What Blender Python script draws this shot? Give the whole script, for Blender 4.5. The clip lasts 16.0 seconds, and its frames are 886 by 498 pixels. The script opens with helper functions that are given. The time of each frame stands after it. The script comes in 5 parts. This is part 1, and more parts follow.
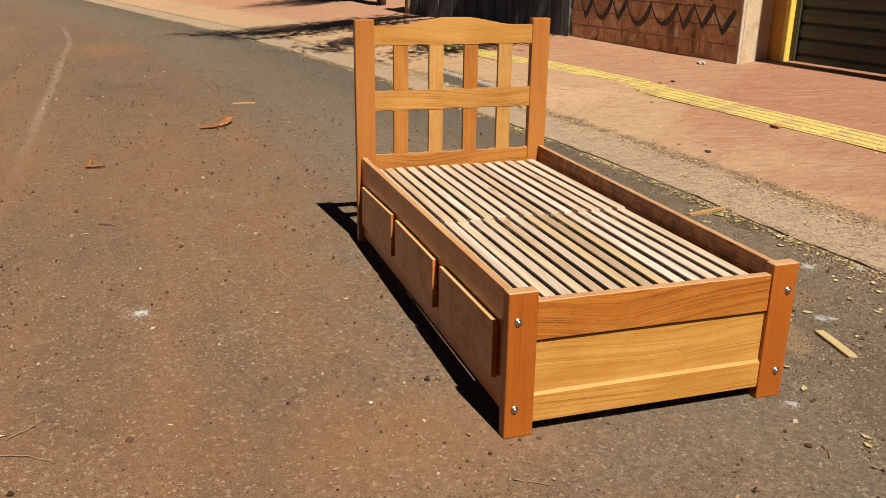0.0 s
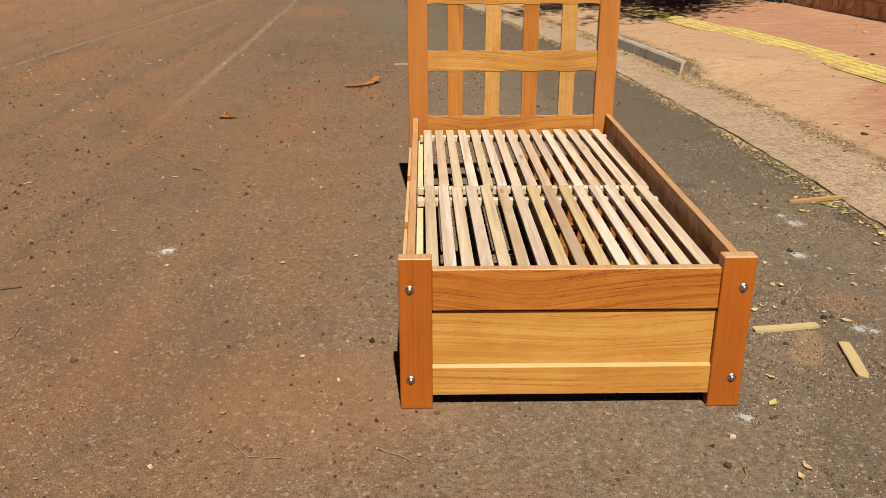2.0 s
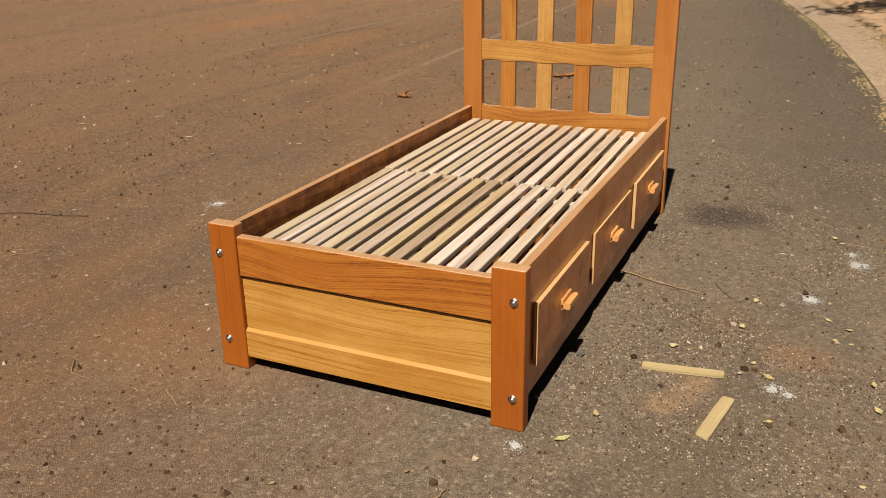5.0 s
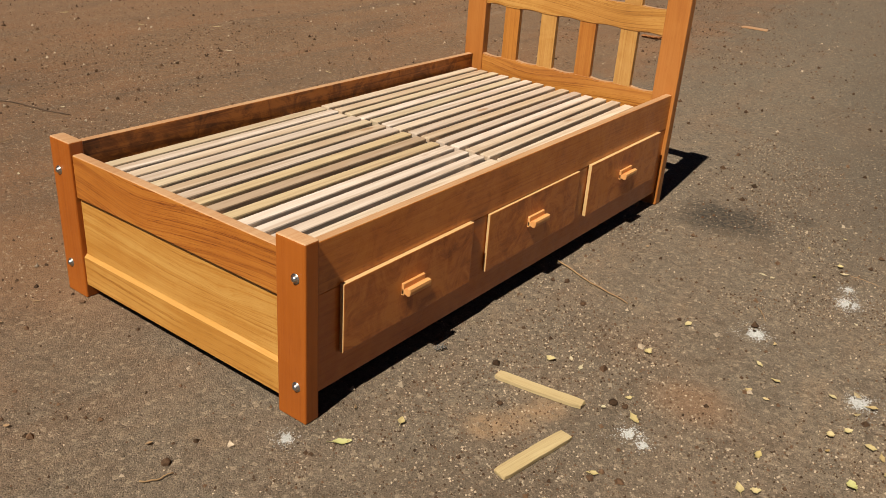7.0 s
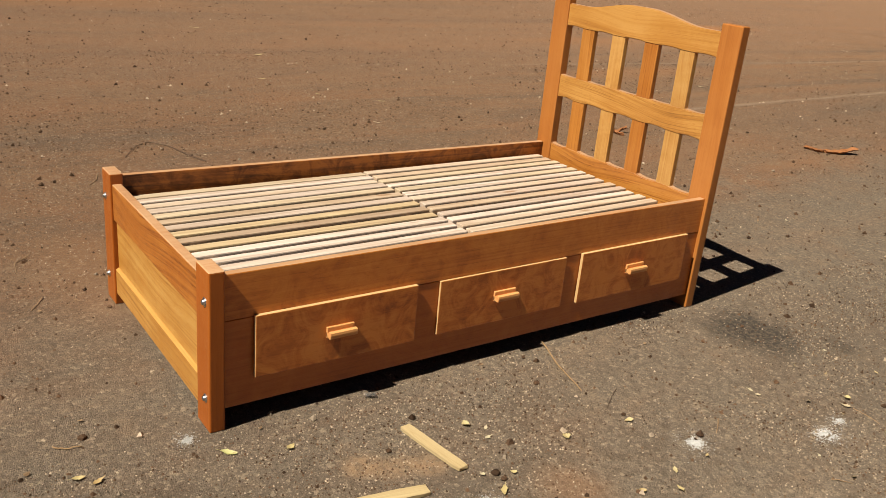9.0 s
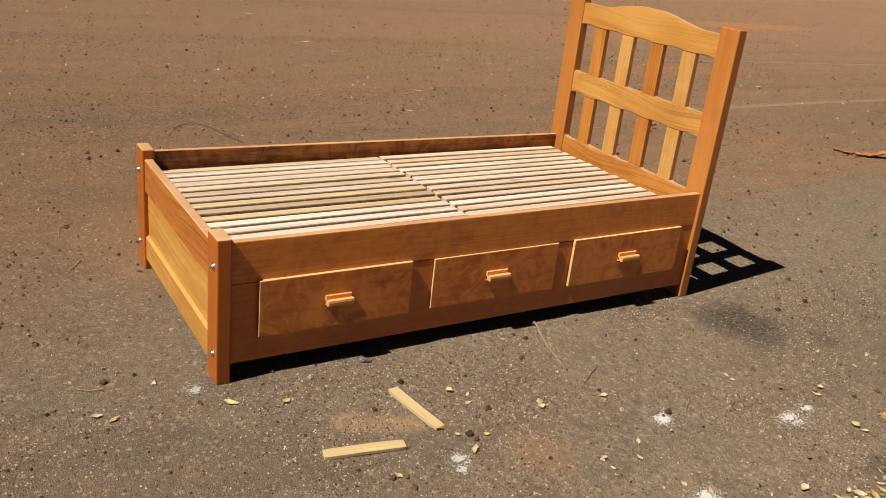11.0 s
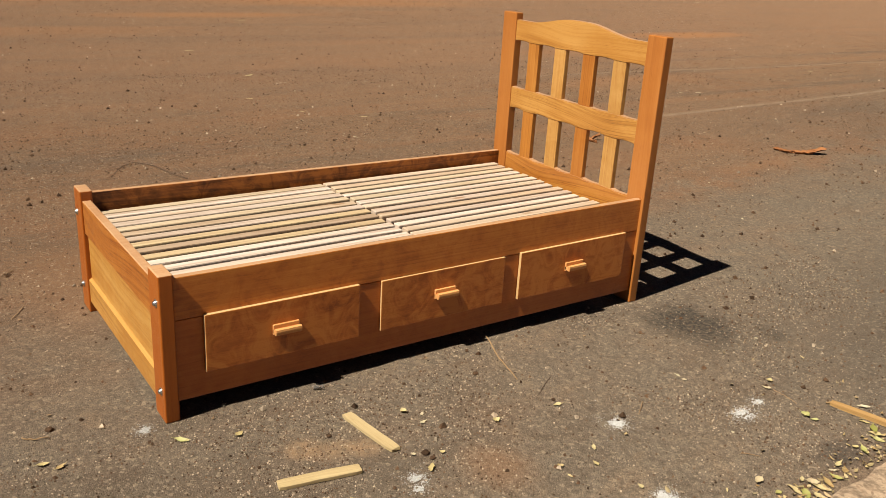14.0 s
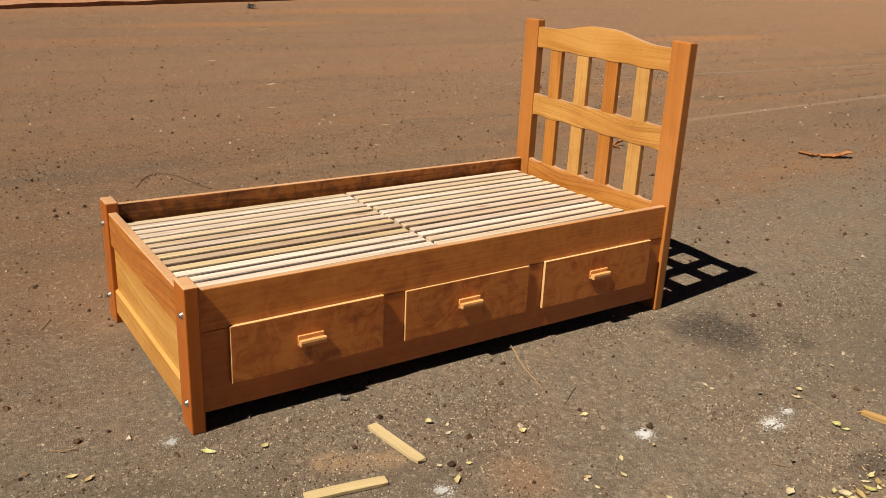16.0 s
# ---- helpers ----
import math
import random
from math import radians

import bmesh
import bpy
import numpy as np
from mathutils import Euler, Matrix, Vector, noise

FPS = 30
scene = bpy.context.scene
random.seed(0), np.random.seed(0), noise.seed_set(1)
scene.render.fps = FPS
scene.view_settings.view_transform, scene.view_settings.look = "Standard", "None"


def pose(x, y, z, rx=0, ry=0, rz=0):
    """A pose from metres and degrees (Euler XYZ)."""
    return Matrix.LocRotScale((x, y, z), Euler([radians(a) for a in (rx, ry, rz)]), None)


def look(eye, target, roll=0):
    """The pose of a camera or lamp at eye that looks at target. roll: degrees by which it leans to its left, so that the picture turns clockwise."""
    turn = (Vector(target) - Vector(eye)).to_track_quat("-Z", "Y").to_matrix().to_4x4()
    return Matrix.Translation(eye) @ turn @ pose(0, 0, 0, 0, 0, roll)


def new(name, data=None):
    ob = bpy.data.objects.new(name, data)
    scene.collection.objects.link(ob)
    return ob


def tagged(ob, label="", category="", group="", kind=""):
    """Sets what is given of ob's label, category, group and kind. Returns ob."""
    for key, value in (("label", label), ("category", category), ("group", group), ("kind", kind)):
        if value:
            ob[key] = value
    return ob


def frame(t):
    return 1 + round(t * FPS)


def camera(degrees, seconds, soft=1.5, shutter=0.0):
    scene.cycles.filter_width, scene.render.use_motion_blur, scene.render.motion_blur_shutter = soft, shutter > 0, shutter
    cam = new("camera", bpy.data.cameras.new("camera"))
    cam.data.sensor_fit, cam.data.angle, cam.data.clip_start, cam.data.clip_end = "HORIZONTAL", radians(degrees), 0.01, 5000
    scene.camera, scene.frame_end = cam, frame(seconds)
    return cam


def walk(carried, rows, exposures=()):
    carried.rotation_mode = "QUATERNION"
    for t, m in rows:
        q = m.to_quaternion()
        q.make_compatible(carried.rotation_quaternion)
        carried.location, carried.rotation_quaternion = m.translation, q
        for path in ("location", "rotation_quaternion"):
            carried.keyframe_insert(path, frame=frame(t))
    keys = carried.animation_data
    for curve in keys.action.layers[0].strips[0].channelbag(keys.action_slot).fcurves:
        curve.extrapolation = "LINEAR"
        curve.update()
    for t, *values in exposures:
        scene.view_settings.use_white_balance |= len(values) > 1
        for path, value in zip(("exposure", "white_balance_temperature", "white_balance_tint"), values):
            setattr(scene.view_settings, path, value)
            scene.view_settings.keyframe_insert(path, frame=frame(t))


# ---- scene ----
cam = camera(54.5, 16.0, soft=0.55)
PATH = [
    (0, (-0.859, -2.055, 1.347), (-0.274, -0.254, 0.703), 0.8),
    (0.5, (-0.635, -2.133, 1.327), (-0.116, -0.31, 0.689), 1.5),
    (1, (-0.422, -2.089, 1.313), (-0.017, -0.248, 0.645), 1.1),
    (1.5, (-0.205, -2.06, 1.315), (0.131, -0.221, 0.603), 1.2),
    (2, (0.095, -2.139, 1.308), (0.122, -0.271, 0.594), -0.1),
    (2.5, (0.289, -2.145, 1.295), (0.2, -0.28, 0.578), 0.6),
    (3, (0.545, -2.068, 1.291), (0.337, -0.229, 0.535), 1.8),
    (3.5, (0.82, -2.054, 1.282), (0.494, -0.222, 0.548), 0.1),
    (3.7, (0.946, -2.066, 1.291), (0.508, -0.248, 0.579), -1.1),
    (5.8, (1.864, -1.617, 1.248), (0.912, -0.033, 0.484), 1.7),
    (6, (1.916, -1.554, 1.237), (0.91, -0.008, 0.463), 2.5),
    (6.5, (2.043, -1.28, 1.229), (1.103, 0.269, 0.38), 5.8),
    (7, (2.151, -1.143, 1.235), (1.094, 0.326, 0.384), 4.1),
    (7.5, (2.387, -1.061, 1.246), (1.088, 0.255, 0.485), 3.9),
    (8, (2.59, -0.996, 1.285), (1.243, 0.289, 0.556), 4.2),
    (8.5, (2.738, -0.828, 1.296), (1.335, 0.401, 0.576), 4.3),
    (9, (2.862, -0.7, 1.321), (1.364, 0.417, 0.609), 5.5),
    (9.2, (2.946, -0.637, 1.324), (1.378, 0.377, 0.609), 5.2),
    (11.3, (3.144, -0.67, 1.39), (1.59, 0.344, 0.644), 6.6),
    (11.5, (3.153, -0.666, 1.381), (1.602, 0.358, 0.643), 6.2),
    (12, (3.165, -0.64, 1.387), (1.632, 0.414, 0.652), 5.8),
    (12.5, (3.184, -0.633, 1.388), (1.624, 0.39, 0.669), 4.5),
    (13, (3.195, -0.627, 1.392), (1.64, 0.424, 0.702), 4.3),
    (13.5, (3.195, -0.63, 1.383), (1.655, 0.447, 0.7), 3.8),
    (14, (3.175, -0.626, 1.38), (1.647, 0.467, 0.694), 3.5),
    (14.5, (3.172, -0.629, 1.385), (1.623, 0.433, 0.699), 2.9),
    (15, (3.171, -0.627, 1.385), (1.631, 0.451, 0.704), 3.1),
    (15.5, (3.162, -0.632, 1.399), (1.595, 0.404, 0.711), 2.7),
    (16, (3.158, -0.628, 1.39), (1.599, 0.427, 0.713), 2.6),
]
LIGHTNESS = ((0.0, 0.70), (1.5, 0.69), (2.5, 0.60), (3.6, 0.57), (6.0, 0.56), (7.0, 0.57), (7.6, 0.61), (8.0, 0.66), (8.5, 0.77), (12.0, 0.80), (16.0, 0.80))
walk(cam, [(t, look(eye, target, roll)) for t, eye, target, roll in PATH], LIGHTNESS)

# ---- light ----
SUN = Vector((0.075, -0.684, 1.0)).normalized()
world = bpy.data.worlds.new("sky")
scene.world = world
world.use_nodes = True
wn = world.node_tree.nodes
sky = wn.new("ShaderNodeTexSky")
sky.sky_type = "NISHITA"
sky.sun_disc = False
sky.sun_elevation = math.asin(SUN.z)
sky.sun_rotation = math.atan2(SUN.x, SUN.y)
sky.altitude = 600.0
sky.air_density = 0.08
sky.dust_density = 0.15
wn["Background"].inputs["Strength"].default_value = 0.05
world.node_tree.links.new(sky.outputs["Color"], wn["Background"].inputs["Color"])
sun = bpy.data.lights.new("sun", "SUN")
sun.energy = 5.0
sun.angle = radians(0.53)
sun.color = (1.0, 0.918, 0.77)
sun_ob = new("sun", sun)
sun_ob.matrix_world = Matrix.Translation((0, 0, 20)) @ SUN.to_track_quat("Z", "Y").to_matrix().to_4x4()


# ---- materials ----
def mat_base(name):
    m = bpy.data.materials.new(name)
    m.use_nodes = True
    nt = m.node_tree
    return m, nt, nt.nodes, nt.links, nt.nodes["Principled BSDF"]


def nd(nt, kind, **sets):
    n = nt.nodes.new(kind)
    for k, v in sets.items():
        if k in n.inputs:
            n.inputs[k].default_value = v
    return n


def math_node(nt, op, a, b=None, c=None):
    n = nt.nodes.new("ShaderNodeMath")
    n.operation = op
    for i, v in enumerate((a, b, c)):
        if v is None:
            continue
        if isinstance(v, (int, float)):
            n.inputs[i].default_value = v
        else:
            nt.links.new(v, n.inputs[i])
    return n.outputs[0]


def ramp(nt, fac, stops):
    n = nt.nodes.new("ShaderNodeValToRGB")
    els = n.color_ramp.elements
    while len(els) < len(stops):
        els.new(0.5)
    for e, (p, c) in zip(els, stops):
        e.position = p
        e.color = (*c, 1.0)
    nt.links.new(fac, n.inputs[0])
    return n.outputs["Color"]


def fade(nt, value, lo, hi, out0=0.0, out1=1.0):
    n = nt.nodes.new("ShaderNodeMapRange")
    n.interpolation_type = "SMOOTHSTEP"
    nt.links.new(value, n.inputs[0])
    for i, v in enumerate((lo, hi, out0, out1)):
        n.inputs[i + 1].default_value = v
    return n.outputs[0]


def blend(nt, fac, a, b, mode="MIX"):
    n = nt.nodes.new("ShaderNodeMix")
    n.data_type = "RGBA"
    n.blend_type = mode
    for sock, v in ((n.inputs[0], fac), (n.inputs[6], a), (n.inputs[7], b)):
        if isinstance(v, (int, float)):
            sock.default_value = v
        elif isinstance(v, tuple):
            sock.default_value = (*v, 1.0)
        else:
            nt.links.new(v, sock)
    return n.outputs[2]


def coords(nt, scale=(1, 1, 1), shift=0.0, kind="Object"):
    tc = nt.nodes.new("ShaderNodeTexCoord")
    mp = nt.nodes.new("ShaderNodeMapping")
    mp.inputs["Scale"].default_value = scale
    nt.links.new(tc.outputs[kind], mp.inputs["Vector"])
    if shift:
        oi = nt.nodes.new("ShaderNodeObjectInfo")
        k = math_node(nt, "MULTIPLY", oi.outputs["Random"], shift)
        cb = nt.nodes.new("ShaderNodeCombineXYZ")
        for i in range(3):
            nt.links.new(k, cb.inputs[i])
        nt.links.new(cb.outputs[0], mp.inputs["Location"])
    return mp.outputs[0]


def noise_tex(nt, vec, scale, detail=4.0, rough=0.55, distort=0.0):
    n = nd(nt, "ShaderNodeTexNoise", Scale=scale, Detail=detail, Roughness=rough, Distortion=distort)
    nt.links.new(vec, n.inputs["Vector"])
    return n.outputs["Fac"]


def bump(nt, bsdf, height, strength=0.3, dist=0.002):
    b = nd(nt, "ShaderNodeBump", Strength=strength, Distance=dist)
    nt.links.new(height, b.inputs["Height"])
    nt.links.new(b.outputs[0], bsdf.inputs["Normal"])


def wood(name, axis, dark, mid, light, rings=1.0, rough=0.4, coat=0.1, vary=0.25, line=0.4, blotch=0.0, slant=0.0):
    """Sawn wood with its grain along an axis (0 x, 1 y, 2 z); every piece is cut from another place of the log."""
    m, nt, N, L, bs = mat_base(name)
    low = [7.0, 7.0, 7.0]
    low[axis] = 0.2
    v = coords(nt, tuple(low), 37.0)
    if slant:
        # the saw cut across the log at an angle, so that the lines run askew
        turn = nt.nodes.new("ShaderNodeVectorRotate")
        turn.inputs["Angle"].default_value = slant
        turn.rotation_type = "Y_AXIS"
        tc = nt.nodes.new("ShaderNodeTexCoord")
        L.new(tc.outputs["Object"], turn.inputs["Vector"])
        L.new(turn.outputs[0], v.node.inputs["Vector"])
    big = noise_tex(nt, v, 1.0, 2.0, 0.5, 0.25)
    saw = math_node(nt, "FRACT", math_node(nt, "MULTIPLY", big, 52.0 * rings))
    ring = math_node(nt, "POWER", saw, 3.0)
    ring = math_node(nt, "MULTIPLY", ring, fade(nt, saw, 0.93, 1.0, 1.0, 0.0))
    dens = noise_tex(nt, coords(nt, tuple(0.45 * c for c in low), 5.0), 1.0, 2.0, 0.5)
    ring = math_node(nt, "MULTIPLY", ring, fade(nt, dens, 0.34, 0.58, 0.35, 1.0))
    fine = [420.0, 420.0, 420.0]
    fine[axis] = 9.0
    fib = noise_tex(nt, coords(nt, tuple(fine), 11.0), 1.0, 3.0, 0.6)
    pore = [700.0, 700.0, 700.0]
    pore[axis] = 26.0
    pores = fade(nt, noise_tex(nt, coords(nt, tuple(pore), 7.0), 1.0, 2.0, 0.5), 0.60, 0.70, 0.0, 1.0)
    strk = [95.0, 95.0, 95.0]
    strk[axis] = 1.6
    streak = noise_tex(nt, coords(nt, tuple(strk), 31.0), 1.0, 4.0, 0.65)
    tone = noise_tex(nt, coords(nt, (4.0, 4.0, 4.0), 19.0), 1.0, 3.0, 0.55)
    f = math_node(nt, "MULTIPLY", ring, line)
    f = math_node(nt, "MULTIPLY_ADD", fib, 0.30, f)
    f = math_node(nt, "MULTIPLY_ADD", fade(nt, streak, 0.3, 0.72, -0.5, 0.5), 0.12 + 0.3 * line, f)
    f = math_node(nt, "MULTIPLY_ADD", pores, 0.16 + 0.15 * line, f)
    f = math_node(nt, "MULTIPLY_ADD", tone, 0.62, f)
    if blotch:
        burl = noise_tex(nt, coords(nt, (7.0, 11.0, 11.0), 13.0), 1.0, 5.0, 0.65, 1.6)
        f = math_node(nt, "MULTIPLY_ADD", fade(nt, burl, 0.35, 0.7, -0.5, 0.5), blotch, f)
    f = math_node(nt, "SUBTRACT", f, 0.18)
    col = ramp(nt, f, [(0.05, light), (0.38, mid), (0.9, dark)])
    oi = N.new("ShaderNodeObjectInfo")
    k = math_node(nt, "MULTIPLY_ADD", oi.outputs["Random"], vary, 1.0 - vary / 2)
    hs = N.new("ShaderNodeHueSaturation")
    L.new(k, hs.inputs["Value"])
    L.new(col, hs.inputs["Color"])
    L.new(hs.outputs[0], bs.inputs["Base Color"])
    scuff = noise_tex(nt, coords(nt, (9, 9, 9)), 1.0, 5.0, 0.65)
    L.new(fade(nt, scuff, 0.3, 0.75, rough - 0.08, rough + 0.14), bs.inputs["Roughness"])
    bs.inputs["Specular IOR Level"].default_value = 0.35
    bs.inputs["Coat Weight"].default_value = coat
    bs.inputs["Coat Roughness"].default_value = 0.25
    bump(nt, bs, math_node(nt, "MULTIPLY_ADD", pores, -0.6, math_node(nt, "MULTIPLY_ADD", ring, -0.3, fib)), 0.2, 0.0012)
    return m


AMBER = ((0.085, 0.022, 0.005), (0.325, 0.112, 0.019), (0.42, 0.172, 0.034))
RUST = ((0.17, 0.038, 0.005), (0.30, 0.078, 0.0085), (0.36, 0.104, 0.013))
SIDE = ((0.15, 0.035, 0.007), (0.47, 0.147, 0.022), (0.57, 0.215, 0.038))
RAW = ((0.34, 0.22, 0.11), (0.58, 0.43, 0.25), (0.68, 0.55, 0.36))
m_post = wood("varnished_post_wood", 2, *RUST, rings=0.4, vary=0.06, line=0.14)


def flow_wood(name, dark, mid, light, pitch, weight, dip, lift, eye=None, rough=0.4, coat=0.25):
    """A flat-sawn board along x whose growth lines sag towards one place (dip) and ring an eye."""
    m, nt, N, L, bs = mat_base(name)
    v = coords(nt)
    sep = N.new("ShaderNodeSeparateXYZ")
    L.new(v, sep.inputs[0])
    x, z = sep.outputs[0], sep.outputs[2]
    dx = math_node(nt, "SUBTRACT", x, dip)
    d2 = math_node(nt, "MULTIPLY", dx, dx)
    sag = math_node(nt, "MULTIPLY", math_node(nt, "DIVIDE", d2, math_node(nt, "ADD", d2, 0.045)), lift)
    warp = noise_tex(nt, coords(nt, (1.1, 1.1, 4.5)), 1.0, 1.5, 0.4)
    s = math_node(nt, "MULTIPLY_ADD", warp, 0.05, math_node(nt, "SUBTRACT", z, sag))
    if eye:
        ex = math_node(nt, "DIVIDE", math_node(nt, "SUBTRACT", x, eye[0]), eye[2])
        ez = math_node(nt, "DIVIDE", math_node(nt, "SUBTRACT", z, eye[1]), eye[3])
        e = math_node(nt, "ADD", math_node(nt, "MULTIPLY", ex, ex), math_node(nt, "MULTIPLY", ez, ez))
        s = math_node(nt, "ADD", s, math_node(nt, "DIVIDE", eye[3] * 1.4, math_node(nt, "ADD", e, 1.0)))
    wig = noise_tex(nt, coords(nt, (7.0, 7.0, 30.0)), 1.0, 4.0, 0.6)
    s = math_node(nt, "MULTIPLY_ADD", wig, 0.007, s)

    def along(kx, ks, detail, rough_=0.6):
        """Noise drawn out along the growth lines."""
        cb = N.new("ShaderNodeCombineXYZ")
        L.new(math_node(nt, "MULTIPLY", x, kx), cb.inputs[0])
        L.new(math_node(nt, "MULTIPLY", sep.outputs[1], 60.0), cb.inputs[1])
        L.new(math_node(nt, "MULTIPLY", s, ks), cb.inputs[2])
        return noise_tex(nt, cb.outputs[0], 1.0, detail, rough_)

    broad = fade(nt, along(0.7, 0.75 / pitch, 3.0), 0.47, 0.66)
    vein = fade(nt, along(1.6, 2.2 / pitch, 3.0), 0.50, 0.68)
    hair = fade(nt, along(5.0, 7.0 / pitch, 2.0), 0.48, 0.72)
    dens = noise_tex(nt, coords(nt, (2.2, 3.0, 13.0)), 1.0, 3.0, 0.55)
    # pores: short dark dashes that follow the lines
    pores = fade(nt, along(34.0, 6.0 / pitch, 2.0), 0.56, 0.66)
    tone = noise_tex(nt, coords(nt, (3.0, 3.0, 7.0)), 1.0, 3.0, 0.55)
    f = math_node(nt, "MULTIPLY", math_node(nt, "MULTIPLY", vein, fade(nt, dens, 0.36, 0.6, 0.3, 1.0)), weight * 1.25)
    f = math_node(nt, "MULTIPLY_ADD", broad, weight * 0.55, f)
    f = math_node(nt, "MULTIPLY_ADD", hair, weight * 0.4, f)
    f = math_node(nt, "MULTIPLY_ADD", math_node(nt, "MULTIPLY", pores, math_node(nt, "MULTIPLY_ADD", dens, 1.0, math_node(nt, "MULTIPLY", vein, 0.6))), weight * 1.1, f)
    f = math_node(nt, "MULTIPLY_ADD", fade(nt, tone, 0.3, 0.7), 0.24, f)
    col = ramp(nt, f, [(0.0, light), (0.3, mid), (0.95, dark)])
    L.new(col, bs.inputs["Base Color"])
    scuff = noise_tex(nt, coords(nt, (9, 9, 9)), 1.0, 5.0, 0.65)
    L.new(fade(nt, scuff, 0.3, 0.75, rough - 0.08, rough + 0.14), bs.inputs["Roughness"])
    bs.inputs["Specular IOR Level"].default_value = 0.35
    bs.inputs["Coat Weight"].default_value = coat
    bs.inputs["Coat Roughness"].default_value = 0.36
    bump(nt, bs, math_node(nt, "MULTIPLY", pores, -1.0), 0.2, 0.001)
    return m


m_foot_top = flow_wood("amber_foot_board", (0.14, 0.032, 0.005), (0.365, 0.118, 0.016), (0.445, 0.178, 0.030), 0.0072, 0.48, 0.36, 0.06)
m_foot_panel = flow_wood("honey_foot_panel", (0.21, 0.072, 0.012), (0.415, 0.184, 0.033), (0.52, 0.285, 0.075), 0.012, 0.30, 0.5, 0.02, (0.68, 0.235, 0.09, 0.018))
m_head_h = flow_wood("honey_headboard_rail", (0.20, 0.072, 0.014), (0.40, 0.182, 0.036), (0.50, 0.27, 0.075), 0.009, 0.22, 0.45, 0.03)
m_head_mid = flow_wood("smoky_headboard_rail", (0.13, 0.05, 0.013), (0.37, 0.165, 0.033), (0.49, 0.262, 0.072), 0.010, 0.38, 0.7, 0.04)
m_head_low = flow_wood("reddish_headboard_rail", (0.15, 0.04, 0.008), (0.36, 0.135, 0.023), (0.45, 0.20, 0.042), 0.011, 0.48, 0.3, 0.05)
# paler than the foot posts: sun gloss on the varnish is in the colour
m_head_post = wood("varnished_head_post_gloss_tone", 2, (0.22, 0.068, 0.014), (0.35, 0.126, 0.026), (0.41, 0.165, 0.04), rings=0.4, vary=0.06, line=0.16)
m_head_orange = wood("orange_headboard_slat", 2, (0.17, 0.052, 0.01), (0.37, 0.145, 0.026), (0.45, 0.2, 0.045), rings=1.2, vary=0.06, line=0.35)
# the rails' inner faces: shade is put into this darker, blotchy wood colour
m_rail_inside = wood("shade_toned_rail_inside", 1, (0.03, 0.009, 0.003), (0.175, 0.054, 0.011), (0.36, 0.125, 0.023), rings=0.5, vary=0.05, line=0.3, blotch=0.42, rough=0.5, coat=0.05)
m_brown_strip = wood("ochre_weathered_strip", 0, (0.20, 0.105, 0.035), (0.36, 0.21, 0.075), (0.45, 0.29, 0.12), rings=1.2, coat=0.0, rough=0.7, vary=0.1, line=0.4)
m_rail = wood("varnished_rail_wood", 1, *SIDE, rings=0.5, vary=0.1, line=0.16, blotch=0.25, coat=0.5)
m_drawer = wood("mottled_drawer_wood", 1, (0.14, 0.032, 0.007), (0.425, 0.124, 0.021), (0.53, 0.187, 0.037), rings=0.4, vary=0.12, line=0.1, blotch=0.55, coat=0.4)
m_apron = wood("rusty_apron_wood", 1, (0.17, 0.034, 0.006), (0.43, 0.116, 0.016), (0.52, 0.165, 0.026), rings=0.4, vary=0.08, line=0.1, blotch=0.15, coat=0.5)
m_head_v = wood("headboard_slat_wood", 2, (0.17, 0.066, 0.016), (0.40, 0.196, 0.05), (0.50, 0.285, 0.092), rings=0.5, vary=0.2, line=0.2, blotch=0.15)
m_head_red = wood("reddish_headboard_slat", 2, (0.15, 0.04, 0.008), (0.32, 0.112, 0.019), (0.40, 0.165, 0.034), rings=1.2, vary=0.1, line=0.4)
m_box = wood("drawer_box_wood", 0, *[tuple(0.75 * c for c in k) for k in AMBER], rings=0.8, vary=0.2)
m_edge = wood("pale_drawer_handle_wood", 1, (0.44, 0.17, 0.05), (0.58, 0.27, 0.09), (0.66, 0.35, 0.14), rings=0.6, vary=0.05, line=0.15)
m_sawn = wood("pale_sawn_edge", 1, (0.40, 0.215, 0.085), (0.52, 0.325, 0.14), (0.58, 0.40, 0.2), rings=0.8, vary=0.1, line=0.15)
m_top_edge = wood("worn_top_edge", 1, (0.28, 0.125, 0.05), (0.40, 0.215, 0.105), (0.48, 0.30, 0.17), rings=0.6, vary=0.1, line=0.2)
m_bevel = wood("pale_honey_bevel", 0, (0.32, 0.15, 0.035), (0.40, 0.205, 0.05), (0.45, 0.26, 0.08), rings=0.6, vary=0.05, line=0.15)
m_strip = wood("ledger_wood", 1, *RAW, rings=0.9, coat=0.0, rough=0.6, vary=0.1, line=0.3)
m_offcut = wood("offcut_wood", 0, (0.23, 0.155, 0.075), (0.38, 0.285, 0.145), (0.46, 0.36, 0.2), rings=1.0, coat=0.0, rough=0.65, vary=0.12, line=0.3)
m_bark = wood("bark_wood", 1, (0.09, 0.03, 0.012), (0.25, 0.095, 0.03), (0.36, 0.165, 0.06), rings=2.0, coat=0.0, rough=0.8, vary=0.15, line=0.5)


